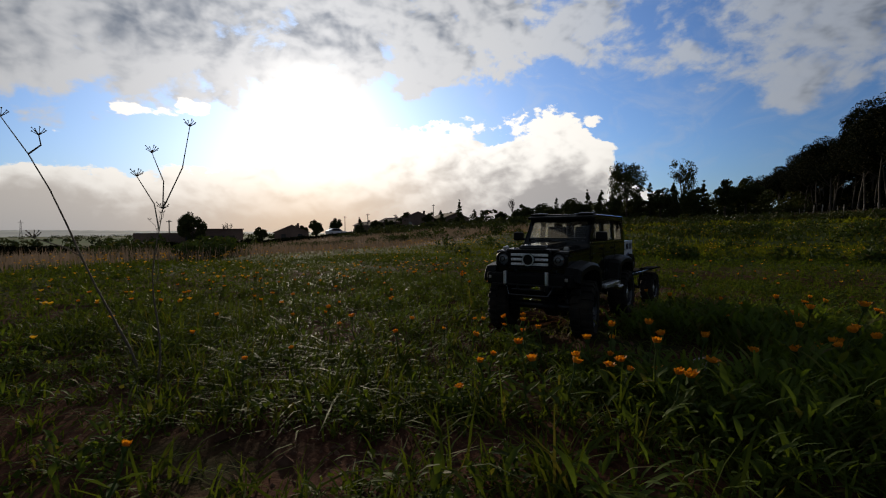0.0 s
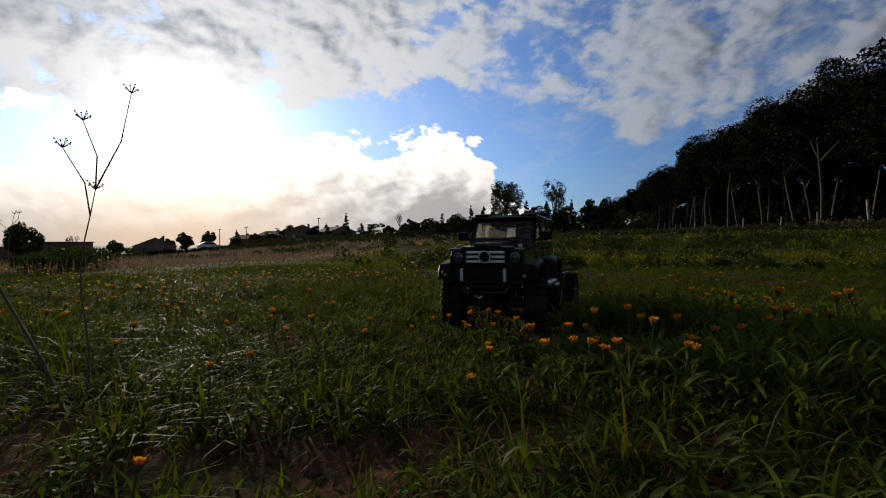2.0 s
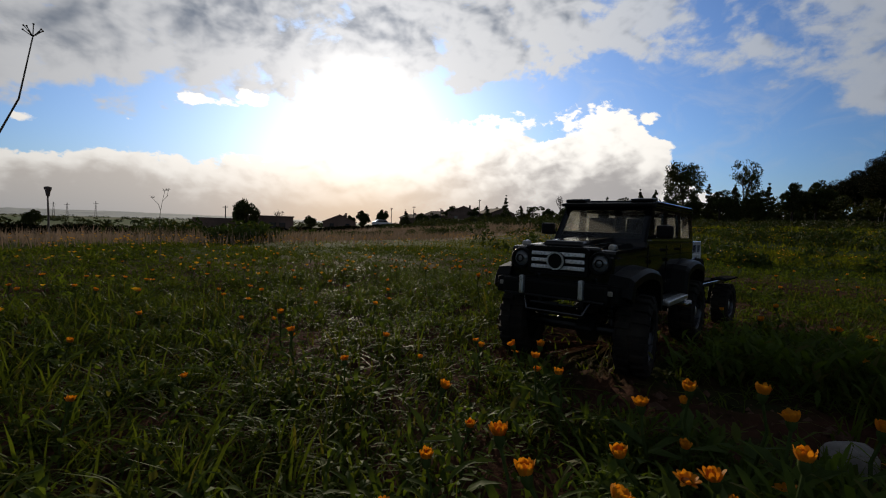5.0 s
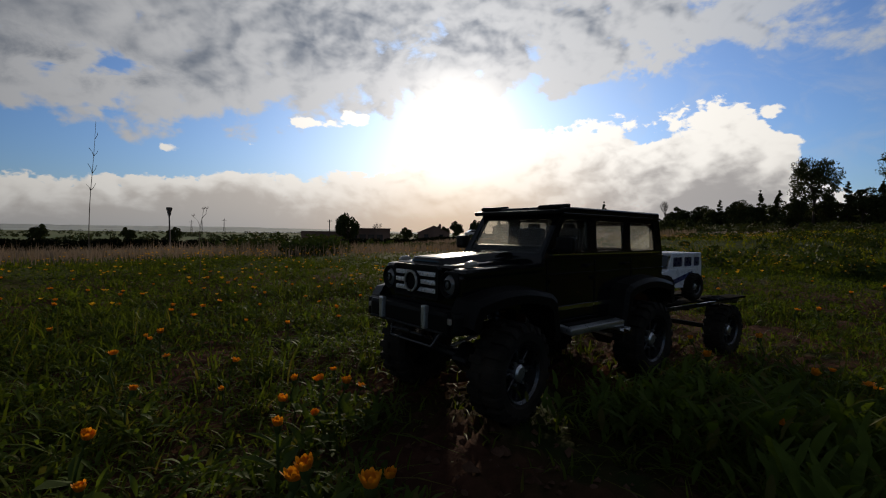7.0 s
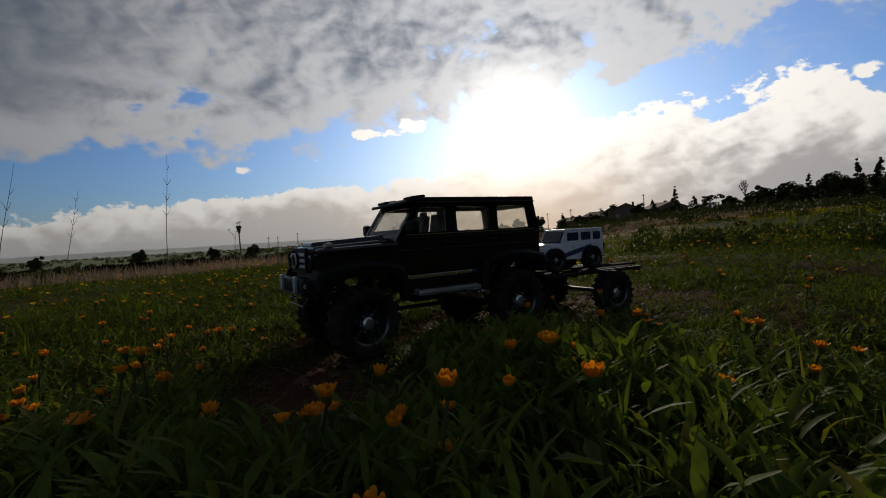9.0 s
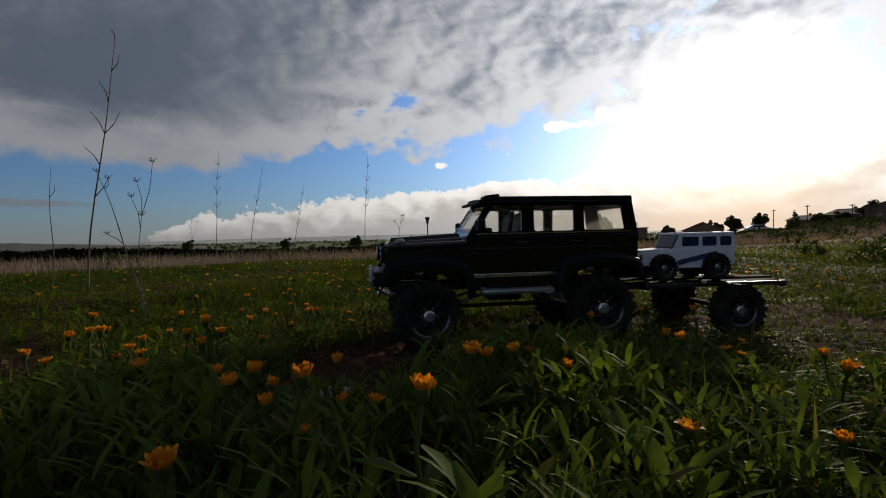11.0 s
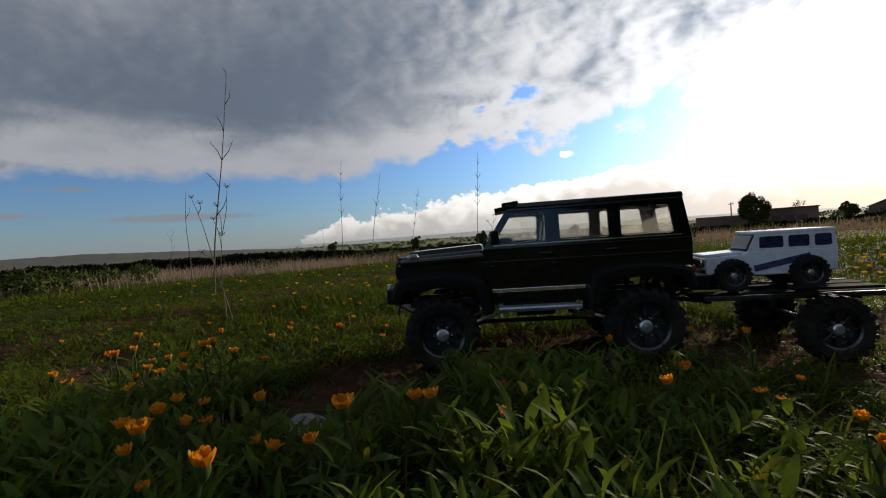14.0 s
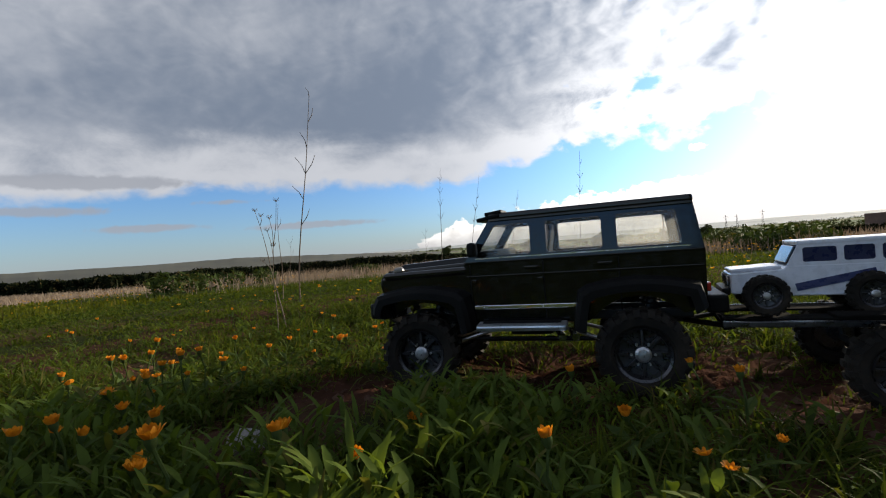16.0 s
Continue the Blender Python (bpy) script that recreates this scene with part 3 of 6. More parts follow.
def make_rim(radius, width, spokes=8):
    """A deep dish with spokes, hub and nuts; the outer face looks to +y."""
    bm = bmesh.new()
    h = width / 2
    add_lathe(bm, [(radius * 0.585, -h * 0.7), (radius * 0.56, h * 0.70), (radius * 0.60, h * 0.80), (radius * 0.585, h * 0.86),
                   (radius * 0.53, h * 0.74), (radius * 0.50, h * 0.1), (radius * 0.02, 0)], (0, 0, 0), "Y", 36)
    for k in range(spokes):
        a = 2 * math.pi * k / spokes
        c, s = math.cos(a), math.sin(a)
        add_box(bm, (radius * 0.42, h * 0.30, radius * 0.085), (radius * 0.32 * c, h * 0.35, radius * 0.32 * s),
                (0, -math.degrees(a), 0), radius * 0.015, 1)
    return bm


def make_hub(radius, width):
    bm = bmesh.new()
    h = width / 2
    add_lathe(bm, [(radius * 0.17, 0), (radius * 0.17, h * 0.62), (radius * 0.12, h * 0.72), (radius * 0.001, h * 0.74)],
              (0, 0, 0), "Y", 20)
    for k in range(6):
        a = 2 * math.pi * k / 6
        add_tube(bm, (radius * 0.24 * math.cos(a), h * 0.3, radius * 0.24 * math.sin(a)),
                 (radius * 0.24 * math.cos(a), h * 0.62, radius * 0.24 * math.sin(a)), radius * 0.03, sides=6)
    return bm


def wheel_set(parent, places, radius, width):
    """Wheels under a thing, each with tyre, rim and hub; y sign tells the outer side."""
    kit = None
    for x, y, steer in places:
        turn = pose(x, y, radius, 0, 0, steer + (0 if y > 0 else 180))
        if kit is None:
            bm = bmesh.new()
            add_tube(bm, (0, -width * 0.5, 0), (0, width * 0.06, 0), radius * 0.2, sides=14)
            wheel = part("wheel", bm, M_DARK_METAL, parent)
            tyre = part("tyre", make_tyre(radius, width), M_RUBBER, wheel, "dusty black knobbly tyre")
            rim = part("rim", make_rim(radius, width), M_RIM, wheel, "grey metal spoked rim")
            hub = part("hub", make_hub(radius, width), M_SILVER, wheel, "bright wheel hub and nuts")
            wheel.matrix_basis = turn
            kit = (wheel, tyre, rim, hub)
        else:
            w = share("wheel", kit[0], turn, parent)
            for n, o in zip(("tyre", "rim", "hub"), kit[1:]):
                tagged(share(n, o, Matrix.Identity(4), w), o.get("label", ""))


def slab_with_holes(bm, outline, holes, place, thick):
    """A thin panel drawn in u, v with rectangular-ish holes; place maps (u, v, w) to space."""
    loops = [outline] + holes
    edges, verts = [], []
    for lp in loops:
        vs = [bm.verts.new(place(u, v, 0)) for u, v in lp]
        verts.append(vs)
        for i in range(len(vs)):
            edges.append(bm.edges.new((vs[i], vs[(i + 1) % len(vs)])))
    faces = [g for g in bmesh.ops.triangle_fill(bm, edges=edges, use_beauty=True)["geom"] if isinstance(g, bmesh.types.BMFace)]
    ext = bmesh.ops.extrude_face_region(bm, geom=faces)
    moved = [g for g in ext["geom"] if isinstance(g, bmesh.types.BMVert)]
    d = Vector(place(0, 0, thick)) - Vector(place(0, 0, 0))
    bmesh.ops.translate(bm, verts=moved, vec=d)
    bmesh.ops.recalc_face_normals(bm, faces=bm.faces[:])


def rounded(u0, v0, u1, v1, r=0.006, lean0=0.0, lean1=0.0):
    """A rectangle with cut corners; lean shifts the upper corners."""
    return [(u0 + r, v0), (u1 - r, v0), (u1, v0 + r), (u1 + lean1, v1 - r), (u1 - r + lean1, v1), (u0 + r + lean0, v1),
            (u0 + lean0, v1 - r), (u0, v0 + r)]


def build_truck():
    t = empty("model_truck", pose(0, 0, 0.0, 0, 0, TRUCK_TURN),
              "glossy black radio-controlled off-road truck with chrome grille, standing in the grass", "toy truck")
    W = 0.083                                   # half width of the body
    R = 0.062                                   # wheel radius

    # lower body: side outline with wheel arches
    def arch(cx, n=9, rad=0.076):
        return [(cx + rad * math.cos(a), 0.062 + rad * math.sin(a)) for a in np.linspace(math.radians(42), math.radians(138), n)]
    low = [(0.228, 0.118), *arch(0.162), (0.095, 0.104), (-0.095, 0.104), *arch(-0.162), (-0.247, 0.118), (-0.249, 0.200),
           (0.086, 0.200), (0.090, 0.186), (0.228, 0.182)]
    bm = bmesh.new()
    add_prism(bm, low, -W, W)
    bmesh.ops.bevel(bm, geom=[e for e in bm.edges if abs(e.verts[0].co.y - e.verts[1].co.y) < 1e-5], offset=0.0025, segments=2,
                    affect="EDGES")
    body = part("body", bm, M_PAINT, t)
    # shoulder line, door gaps and handles
    for side in (-1, 1):
        for z, x0, x1, h in ((0.1975, 0.086, -0.246, 0.003), (0.176, 0.086, -0.246, 0.0028), (0.128, 0.075, -0.085, 0.006)):
            box_part("trim_strip", M_CHROME if z < 0.15 else M_PAINT, body, (x0 - x1, 0.003, h), ((x0 + x1) / 2, side * (W + 0.001), z),
                     bevel=0.0008, label="bright side moulding" if z < 0.15 else "")
        for x in (0.078, -0.035, -0.140):
            box_part("door_gap", M_PLASTIC, body, (0.0018, 0.0012, 0.085), (x, side * (W + 0.0004), 0.152))
        for x in (-0.018, -0.122):
            box_part("door_handle", M_PAINT, body, (0.020, 0.006, 0.005), (x, side * (W + 0.003), 0.186), bevel=0.0015)
        for x in (0.072, -0.030):
            box_part("hinge", M_PAINT, body, (0.008, 0.005, 0.006), (x, side * (W + 0.002), 0.168), bevel=0.001)

    # bonnet with raised centre
    bm = bmesh.new()
    add_box(bm, (0.140, 2 * 0.060, 0.012), (0.158, 0, 0.1895), (0, 2.5, 0), 0.004)
    add_box(bm, (0.136, 2 * 0.036, 0.010), (0.156, 0, 0.1985), (0, 3.0, 0), 0.004, taper=(0.97, 0.8))
    part("bonnet", bm, M_PAINT, t)
    for side in (-1, 1):
        bm = bmesh.new()
        add_box(bm, (0.148, 0.026, 0.014), (0.156, side * 0.071, 0.184), (0, 1.5, 0), 0.005)
        part("front_wing", bm, M_PAINT, t)
        bm = bmesh.new()
        add_box(bm, (0.020, 0.012, 0.008), (0.207, side * 0.0705, 0.1940), (0, 6, side * 4), 0.004, taper=(0.7, 0.75))
        part("indicator", bm, M_AMBER, t, "clear turn lamp on the wing")
        bm = bmesh.new()
        add_tube(bm, (0.075, side * 0.025, 0.206), (0.062, side * 0.062, 0.214), 0.0013, sides=6)
        part("wiper", bm, M_PLASTIC, t)

    # front: panel, grille, headlights
    box_part("front_panel", M_PAINT, t, (0.012, 2 * W, 0.062), (0.228, 0, 0.150), bevel=0.003)
    bm = bmesh.new()
    slab_with_holes(bm, rounded(-0.048, 0.149, 0.048, 0.191, 0.004), [rounded(-0.043, 0.153, 0.043, 0.187, 0.003)],
                    lambda u, v, w: (0.234 + w, u, v), 0.006)
    grille = part("grille", bm, M_PLASTIC, t, "black grille surround")
    box_part("mesh_backing", M_PLASTIC, grille, (0.002, 0.086, 0.034), (0.2352, 0, 0.170))
    for z in (0.160, 0.170, 0.180):
        box_part("grille_bar", M_BAR, grille, (0.005, 0.085, 0.0056), (0.2385, 0, z), bevel=0.0012, label="bright silver grille bar")
    bm = bmesh.new()
    add_lathe(bm, [(0.0135, 0.0), (0.0135, 0.005), (0.0115, 0.006), (0.0112, 0.004), (0.0001, 0.004)], (0.240, 0, 0.170), "X", 28)
    part("badge", bm, M_PLASTIC, grille, "round plain badge")
    bm = bmesh.new()
    add_lathe(bm, [(0.0136, 0.0055), (0.0136, 0.0076), (0.0112, 0.0076), (0.0112, 0.0055)], (0.240, 0, 0.170), "X", 28)
    part("badge_ring", bm, M_SILVER, grille)
    for side in (-1, 1):
        bm = bmesh.new()
        add_lathe(bm, [(0.0165, -0.004), (0.0165, 0.004), (0.0145, 0.006), (0.0130, 0.003), (0.0120, -0.002)], (0.233, side * 0.0635, 0.170), "X", 28)
        lamp = part("headlight", bm, M_PLASTIC, t, smooth=True)
        bm = bmesh.new()
        add_lathe(bm, [(0.0122, 0.0015), (0.010, 0.0038), (0.006, 0.005), (0.0001, 0.0055)], (0.233, side * 0.0635, 0.170), "X", 24)
        part("lens", bm, M_LENS, lamp, "clear headlight lens", smooth=True)
        bm = bmesh.new()
        add_lathe(bm, [(0.0062, 0.0040), (0.0062, 0.0068), (0.0045, 0.0068), (0.0045, 0.004)], (0.233, side * 0.0635, 0.170), "X", 20)
        part("reflector_ring", bm, M_PLASTIC, lamp)

    # bumper with upright guards, lower bar and winch plate
    bm = bmesh.new()
    add_box(bm, (0.022, 0.168, 0.026), (0.245, 0, 0.128), (0, 0, 0), 0.005)
    for side in (-1, 1):
        add_box(bm, (0.034, 0.026, 0.026), (0.234, side * 0.088, 0.128), (0, 0, side * -20), 0.005)
    bumper = part("front_bumper", bm, M_PLASTIC, t)
    for side in (-1, 1):
        box_part("bumper_guard", M_SILVER, bumper, (0.008, 0.007, 0.028), (0.2585, side * 0.047, 0.132), bevel=0.002, label="silver upright guard")
        box_part("fog_lamp", M_AMBER, bumper, (0.005, 0.014, 0.007), (0.2515, side * 0.083, 0.131), (0, 0, side * -20), bevel=0.0015)
    box_part("bumper_edge", M_DARK_METAL, bumper, (0.006, 0.160, 0.003), (0.2555, 0, 0.117), bevel=0.001)
    bm = bmesh.new()
    add_tube(bm, (0.246, -0.044, 0.094), (0.246, 0.044, 0.094), 0.0018, sides=8)
    for side in (-1, 1):
        add_tube(bm, (0.246, side * 0.044, 0.094), (0.236, side * 0.054, 0.116), 0.0018, sides=8)
    part("skid_bar", bm, M_RIM, bumper, "thin grey skid bar")
    box_part("skid_plate", M_DARK_METAL, t, (0.05, 0.07, 0.003), (0.232, 0, 0.096), (0, -28, 0), bevel=0.001)
    bm = bmesh.new()
    add_tube(bm, (0.252, -0.010, 0.107), (0.252, 0.010, 0.107), 0.0035, sides=10)
    part("winch_drum", bm, M_DARK_METAL, t)

    # flares over the wheels
    def flare(cx, side):
        bm = bmesh.new()
        inner, outer = 0.071, 0.087
        n = 19
        rows = []
        for a in np.linspace(math.radians(32 if cx > 0 else 12), math.radians(168 if cx > 0 else 150), n):
            # squared-off arch
            k = 1.0 / max(abs(math.cos(a)), abs(math.sin(a))) ** 0.6
            c, s = math.cos(a) * k, math.sin(a) * k
            rows.append([bm.verts.new((cx + rr * c, side * yy, 0.076 + rr * s)) for rr, yy in
                         ((outer + 0.004, W - 0.004), (outer, 0.106), (outer - 0.006, 0.111), (inner, 0.111), (inner + 0.003, 0.105), (inner + 0.006, W - 0.004))])
        for p, q in zip(rows, rows[1:]):
            for i in range(5):
                bm.faces.new((p[i], p[i + 1], q[i + 1], q[i]))
        for end in (rows[0], rows[-1]):
            bm.faces.new(end)
        bmesh.ops.recalc_face_normals(bm, faces=bm.faces[:])
        part("fender_flare", bm, M_PLASTIC, t)
    for cx in (0.162, -0.162):
        for side in (-1, 1):
            flare(cx, side)

    # silver side steps with exhausts below
    for side in (-1, 1):
        bm = bmesh.new()
        add_box(bm, (0.132, 0.026, 0.009), (0, side * 0.104, 0.102), (side * -8, 0, 0), 0.003)
        step = part("side_step", bm, M_SILVER, t, "silver side step")
        box_part("step_tread", M_PLASTIC, step, (0.115, 0.010, 0.002), (0, side * 0.100, 0.1075), (side * -8, 0, 0))
        bm = bmesh.new()
        for dx in (0, -0.018):
            add_tube(bm, (-0.052 + dx, side * 0.085, 0.090), (-0.060 + dx, side * 0.120, 0.088), 0.0055, sides=14)
        part("exhaust", bm, M_CHROME, t, "twin chrome side exhausts")

    # cabin: side panels with window openings, front and rear frames, roof, visor
    top = 0.262
    wins = [(0.070, -0.018, 0.0), (-0.042, -0.120, 0.0), (-0.140, -0.222, 0.006)]
    for side in (-1, 1):
        def place(u, v, w, s=side):
            return (u, s * (W - 0.001 - (v - 0.2) * 0.06 - w), v)
        bm = bmesh.new()
        # no air haze in between; the far ridge's paleness is in its colour
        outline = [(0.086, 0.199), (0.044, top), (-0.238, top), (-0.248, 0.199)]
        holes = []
        for i, (a, b, lb) in enumerate(wins):
            if i == 0:
                holes.append([(a - 0.004, 0.207), (a - 0.032, 0.250), (a - 0.036, 0.253), (b + 0.003, 0.253), (b, 0.250), (b, 0.210), (b + 0.003, 0.207)])
            else:
                holes.append([(a - 0.003, 0.207), (a, 0.210), (a, 0.250), (a - 0.003, 0.253), (b + 0.003 + lb, 0.253), (b + lb, 0.250), (b, 0.210), (b + 0.003, 0.207)])
        slab_with_holes(bm, outline, holes, place, 0.005)
        cab = part("cab_side", bm, M_PAINT, t)
        for hole in holes:
            bm = bmesh.new()
            vs = [bm.verts.new(place(u, v, 0.0018)) for u, v in hole]
            bm.faces.new(vs)
            bmesh.ops.solidify(bm, geom=bm.faces[:], thickness=0.0008)
            part("side_window", bm, M_GLASS, cab, "tinted side window")
        box_part("window_ledge", M_CHROME, cab, (0.300, 0.002, 0.0018), (-0.082, side * (W + 0.0005), 0.2035), label="bright window ledge")
        # mirror
        bm = bmesh.new()
        add_box(bm, (0.014, 0.026, 0.022), (0.066, side * 0.104, 0.218), (0, 0, side * 8), 0.005)
        mirror = part("door_mirror", bm, M_PLASTIC, t)
        bm = bmesh.new()
        add_tube(bm, (0.066, side * 0.082, 0.208), (0.066, side * 0.096, 0.213), 0.003, sides=8)
        part("mirror_arm", bm, M_PLASTIC, mirror)
    # windscreen frame leans back
    lean = math.atan2(0.042, top - 0.199)

    def front(u, v, w):
        return (0.086 - (v - 0.199) * math.tan(lean) - w, u * (1 - (v - 0.199) * 0.55), v)
    bm = bmesh.new()
    pane = [(-0.070, 0.205), (0.070, 0.205), (0.071, 0.208), (0.071, 0.250), (0.068, 0.253), (-0.068, 0.253), (-0.071, 0.250), (-0.071, 0.208)]
    slab_with_holes(bm, [(-W + 0.002, 0.198), (W - 0.002, 0.198), (W - 0.002, top), (-W + 0.002, top)], [pane], front, 0.005)
    ws = part("windscreen_frame", bm, M_PAINT, t)
    bm = bmesh.new()
    bm.faces.new([bm.verts.new(front(u, v, 0.0015)) for u, v in pane])
    bmesh.ops.solidify(bm, geom=bm.faces[:], thickness=0.0008)
    part("windscreen", bm, M_GLASS, ws, "tinted windscreen")

    def back(u, v, w):
        return (-0.2475 + (v - 0.199) * 0.16 + w, u, v)
    bm = bmesh.new()
    rear = rounded(-0.062, 0.208, 0.062, 0.250, 0.005)
    slab_with_holes(bm, [(-W + 0.002, 0.198), (W - 0.002, 0.198), (W - 0.005, top), (-W + 0.005, top)], [rear], back, 0.005)
    rw = part("rear_panel", bm, M_PAINT, t)
    bm = bmesh.new()
    bm.faces.new([bm.verts.new(back(u, v, 0.0015)) for u, v in rear])
    bmesh.ops.solidify(bm, geom=bm.faces[:], thickness=0.0008)
    part("rear_window", bm, M_GLASS, rw, "tinted rear window")
    # roof with gutters and ribs
    bm = bmesh.new()
    add_box(bm, (0.284, 2 * W - 0.006, 0.011), (-0.097, 0, 0.2665), (0, 0, 0), 0.0045, 3)
    roof = part("roof", bm, M_PAINT, t)
    for side in (-1, 1):
        box_part("gutter", M_PAINT, roof, (0.280, 0.004, 0.004), (-0.097, side * (W - 0.0025), 0.261), bevel=0.001)
    for y in (-0.05, -0.025, 0, 0.025, 0.05):
        box_part("roof_rib", M_PAINT, roof, (0.22, 0.006, 0.002), (-0.11, y, 0.2725), bevel=0.0008)
    # sun visor over the windscreen, raised at both ends
    bm = bmesh.new()
    add_box(bm, (0.038, 2 * W - 0.004, 0.006), (0.044, 0, 0.2655), (0, 9, 0), 0.002)
    visor = part("sun_visor", bm, M_PLASTIC, t)
    for side in (-1, 1):
        box_part("visor_lamp", M_PLASTIC, visor, (0.028, 0.038, 0.006), (0.036, side * 0.060, 0.2722), (0, 6, 0), bevel=0.0025)
    # cabin inside: floor, dashboard, seats
    box_part("cab_floor", M_PLASTIC, t, (0.30, 0.150, 0.004), (-0.09, 0, 0.198))
    box_part("dashboard", M_PLASTIC, t, (0.040, 0.146, 0.016), (0.055, 0, 0.207), bevel=0.004)
    for side in (-1, 1):
        bm = bmesh.new()
        add_box(bm, (0.014, 0.050, 0.042), (-0.028, side * 0.037, 0.221), (0, -10, 0), 0.004)
        seat = part("seat_back", bm, M_PLASTIC, t)
        box_part("head_rest", M_PLASTIC, seat, (0.008, 0.022, 0.014), (-0.034, side * 0.036, 0.243), (0, -10, 0), bevel=0.003)
    # rear: bumper and lamps
    box_part("rear_bumper", M_PLASTIC, t, (0.026, 0.176, 0.024), (-0.258, 0, 0.124), bevel=0.004)
    for side in (-1, 1):
        box_part("tail_lamp", M_RED, t, (0.006, 0.022, 0.012), (-0.250, side * 0.068, 0.146), bevel=0.002, label="red tail lamp")
    # running gear
    for x in (0.162, -0.162):
        bm = bmesh.new()
        add_tube(bm, (x, -0.085, R), (x, 0.085, R), 0.009, sides=12)
        add_box(bm, (0.034, 0.032, 0.034), (x, 0.022, R), (0, 45, 0), 0.006)
        part("axle", bm, M_DARK_METAL, t)
        for side in (-1, 1):
            bm = bmesh.new()
            add_tube(bm, (x - 0.004, side * 0.058, R + 0.006), (x - 0.02, side * 0.052, 0.140), 0.0065, sides=12)
            for k in range(8):
                add_lathe(bm, [(0.0085, -0.0012), (0.0105, 0), (0.0085, 0.0012)],
                          (x - 0.008 - 0.0016 * k, side * (0.057 - 0.0005 * k), R + 0.020 + 0.007 * k), "Z", 14)
            part("shock_absorber", bm, M_DARK_METAL, t)
    bm = bmesh.new()
    for side in (-1, 1):
        add_box(bm, (0.46, 0.008, 0.014), (-0.005, side * 0.034, 0.106), (0, 0, 0), 0.002)
    add_tube(bm, (0.162, 0.0, R), (-0.162, 0.0, R), 0.004, sides=8)
    add_box(bm, (0.07, 0.05, 0.03), (0.0, 0, 0.088), (0, 0, 0), 0.006)
    part("chassis", bm, M_DARK_METAL, t)
    for side in (-1, 1):
        for end in (-1, 1):
            bm = bmesh.new()
            add_tube(bm, (end * 0.155, side * 0.05, R - 0.006), (end * 0.035, side * 0.03, 0.092), 0.003, sides=8)
            part("suspension_link", bm, M_SILVER, t, "bright suspension link")
    wheel_set(t, [(0.162, 0.096, 8), (0.162, -0.096, 8), (-0.162, 0.096, 0), (-0.162, -0.096, 0)], R, 0.046)
    return t


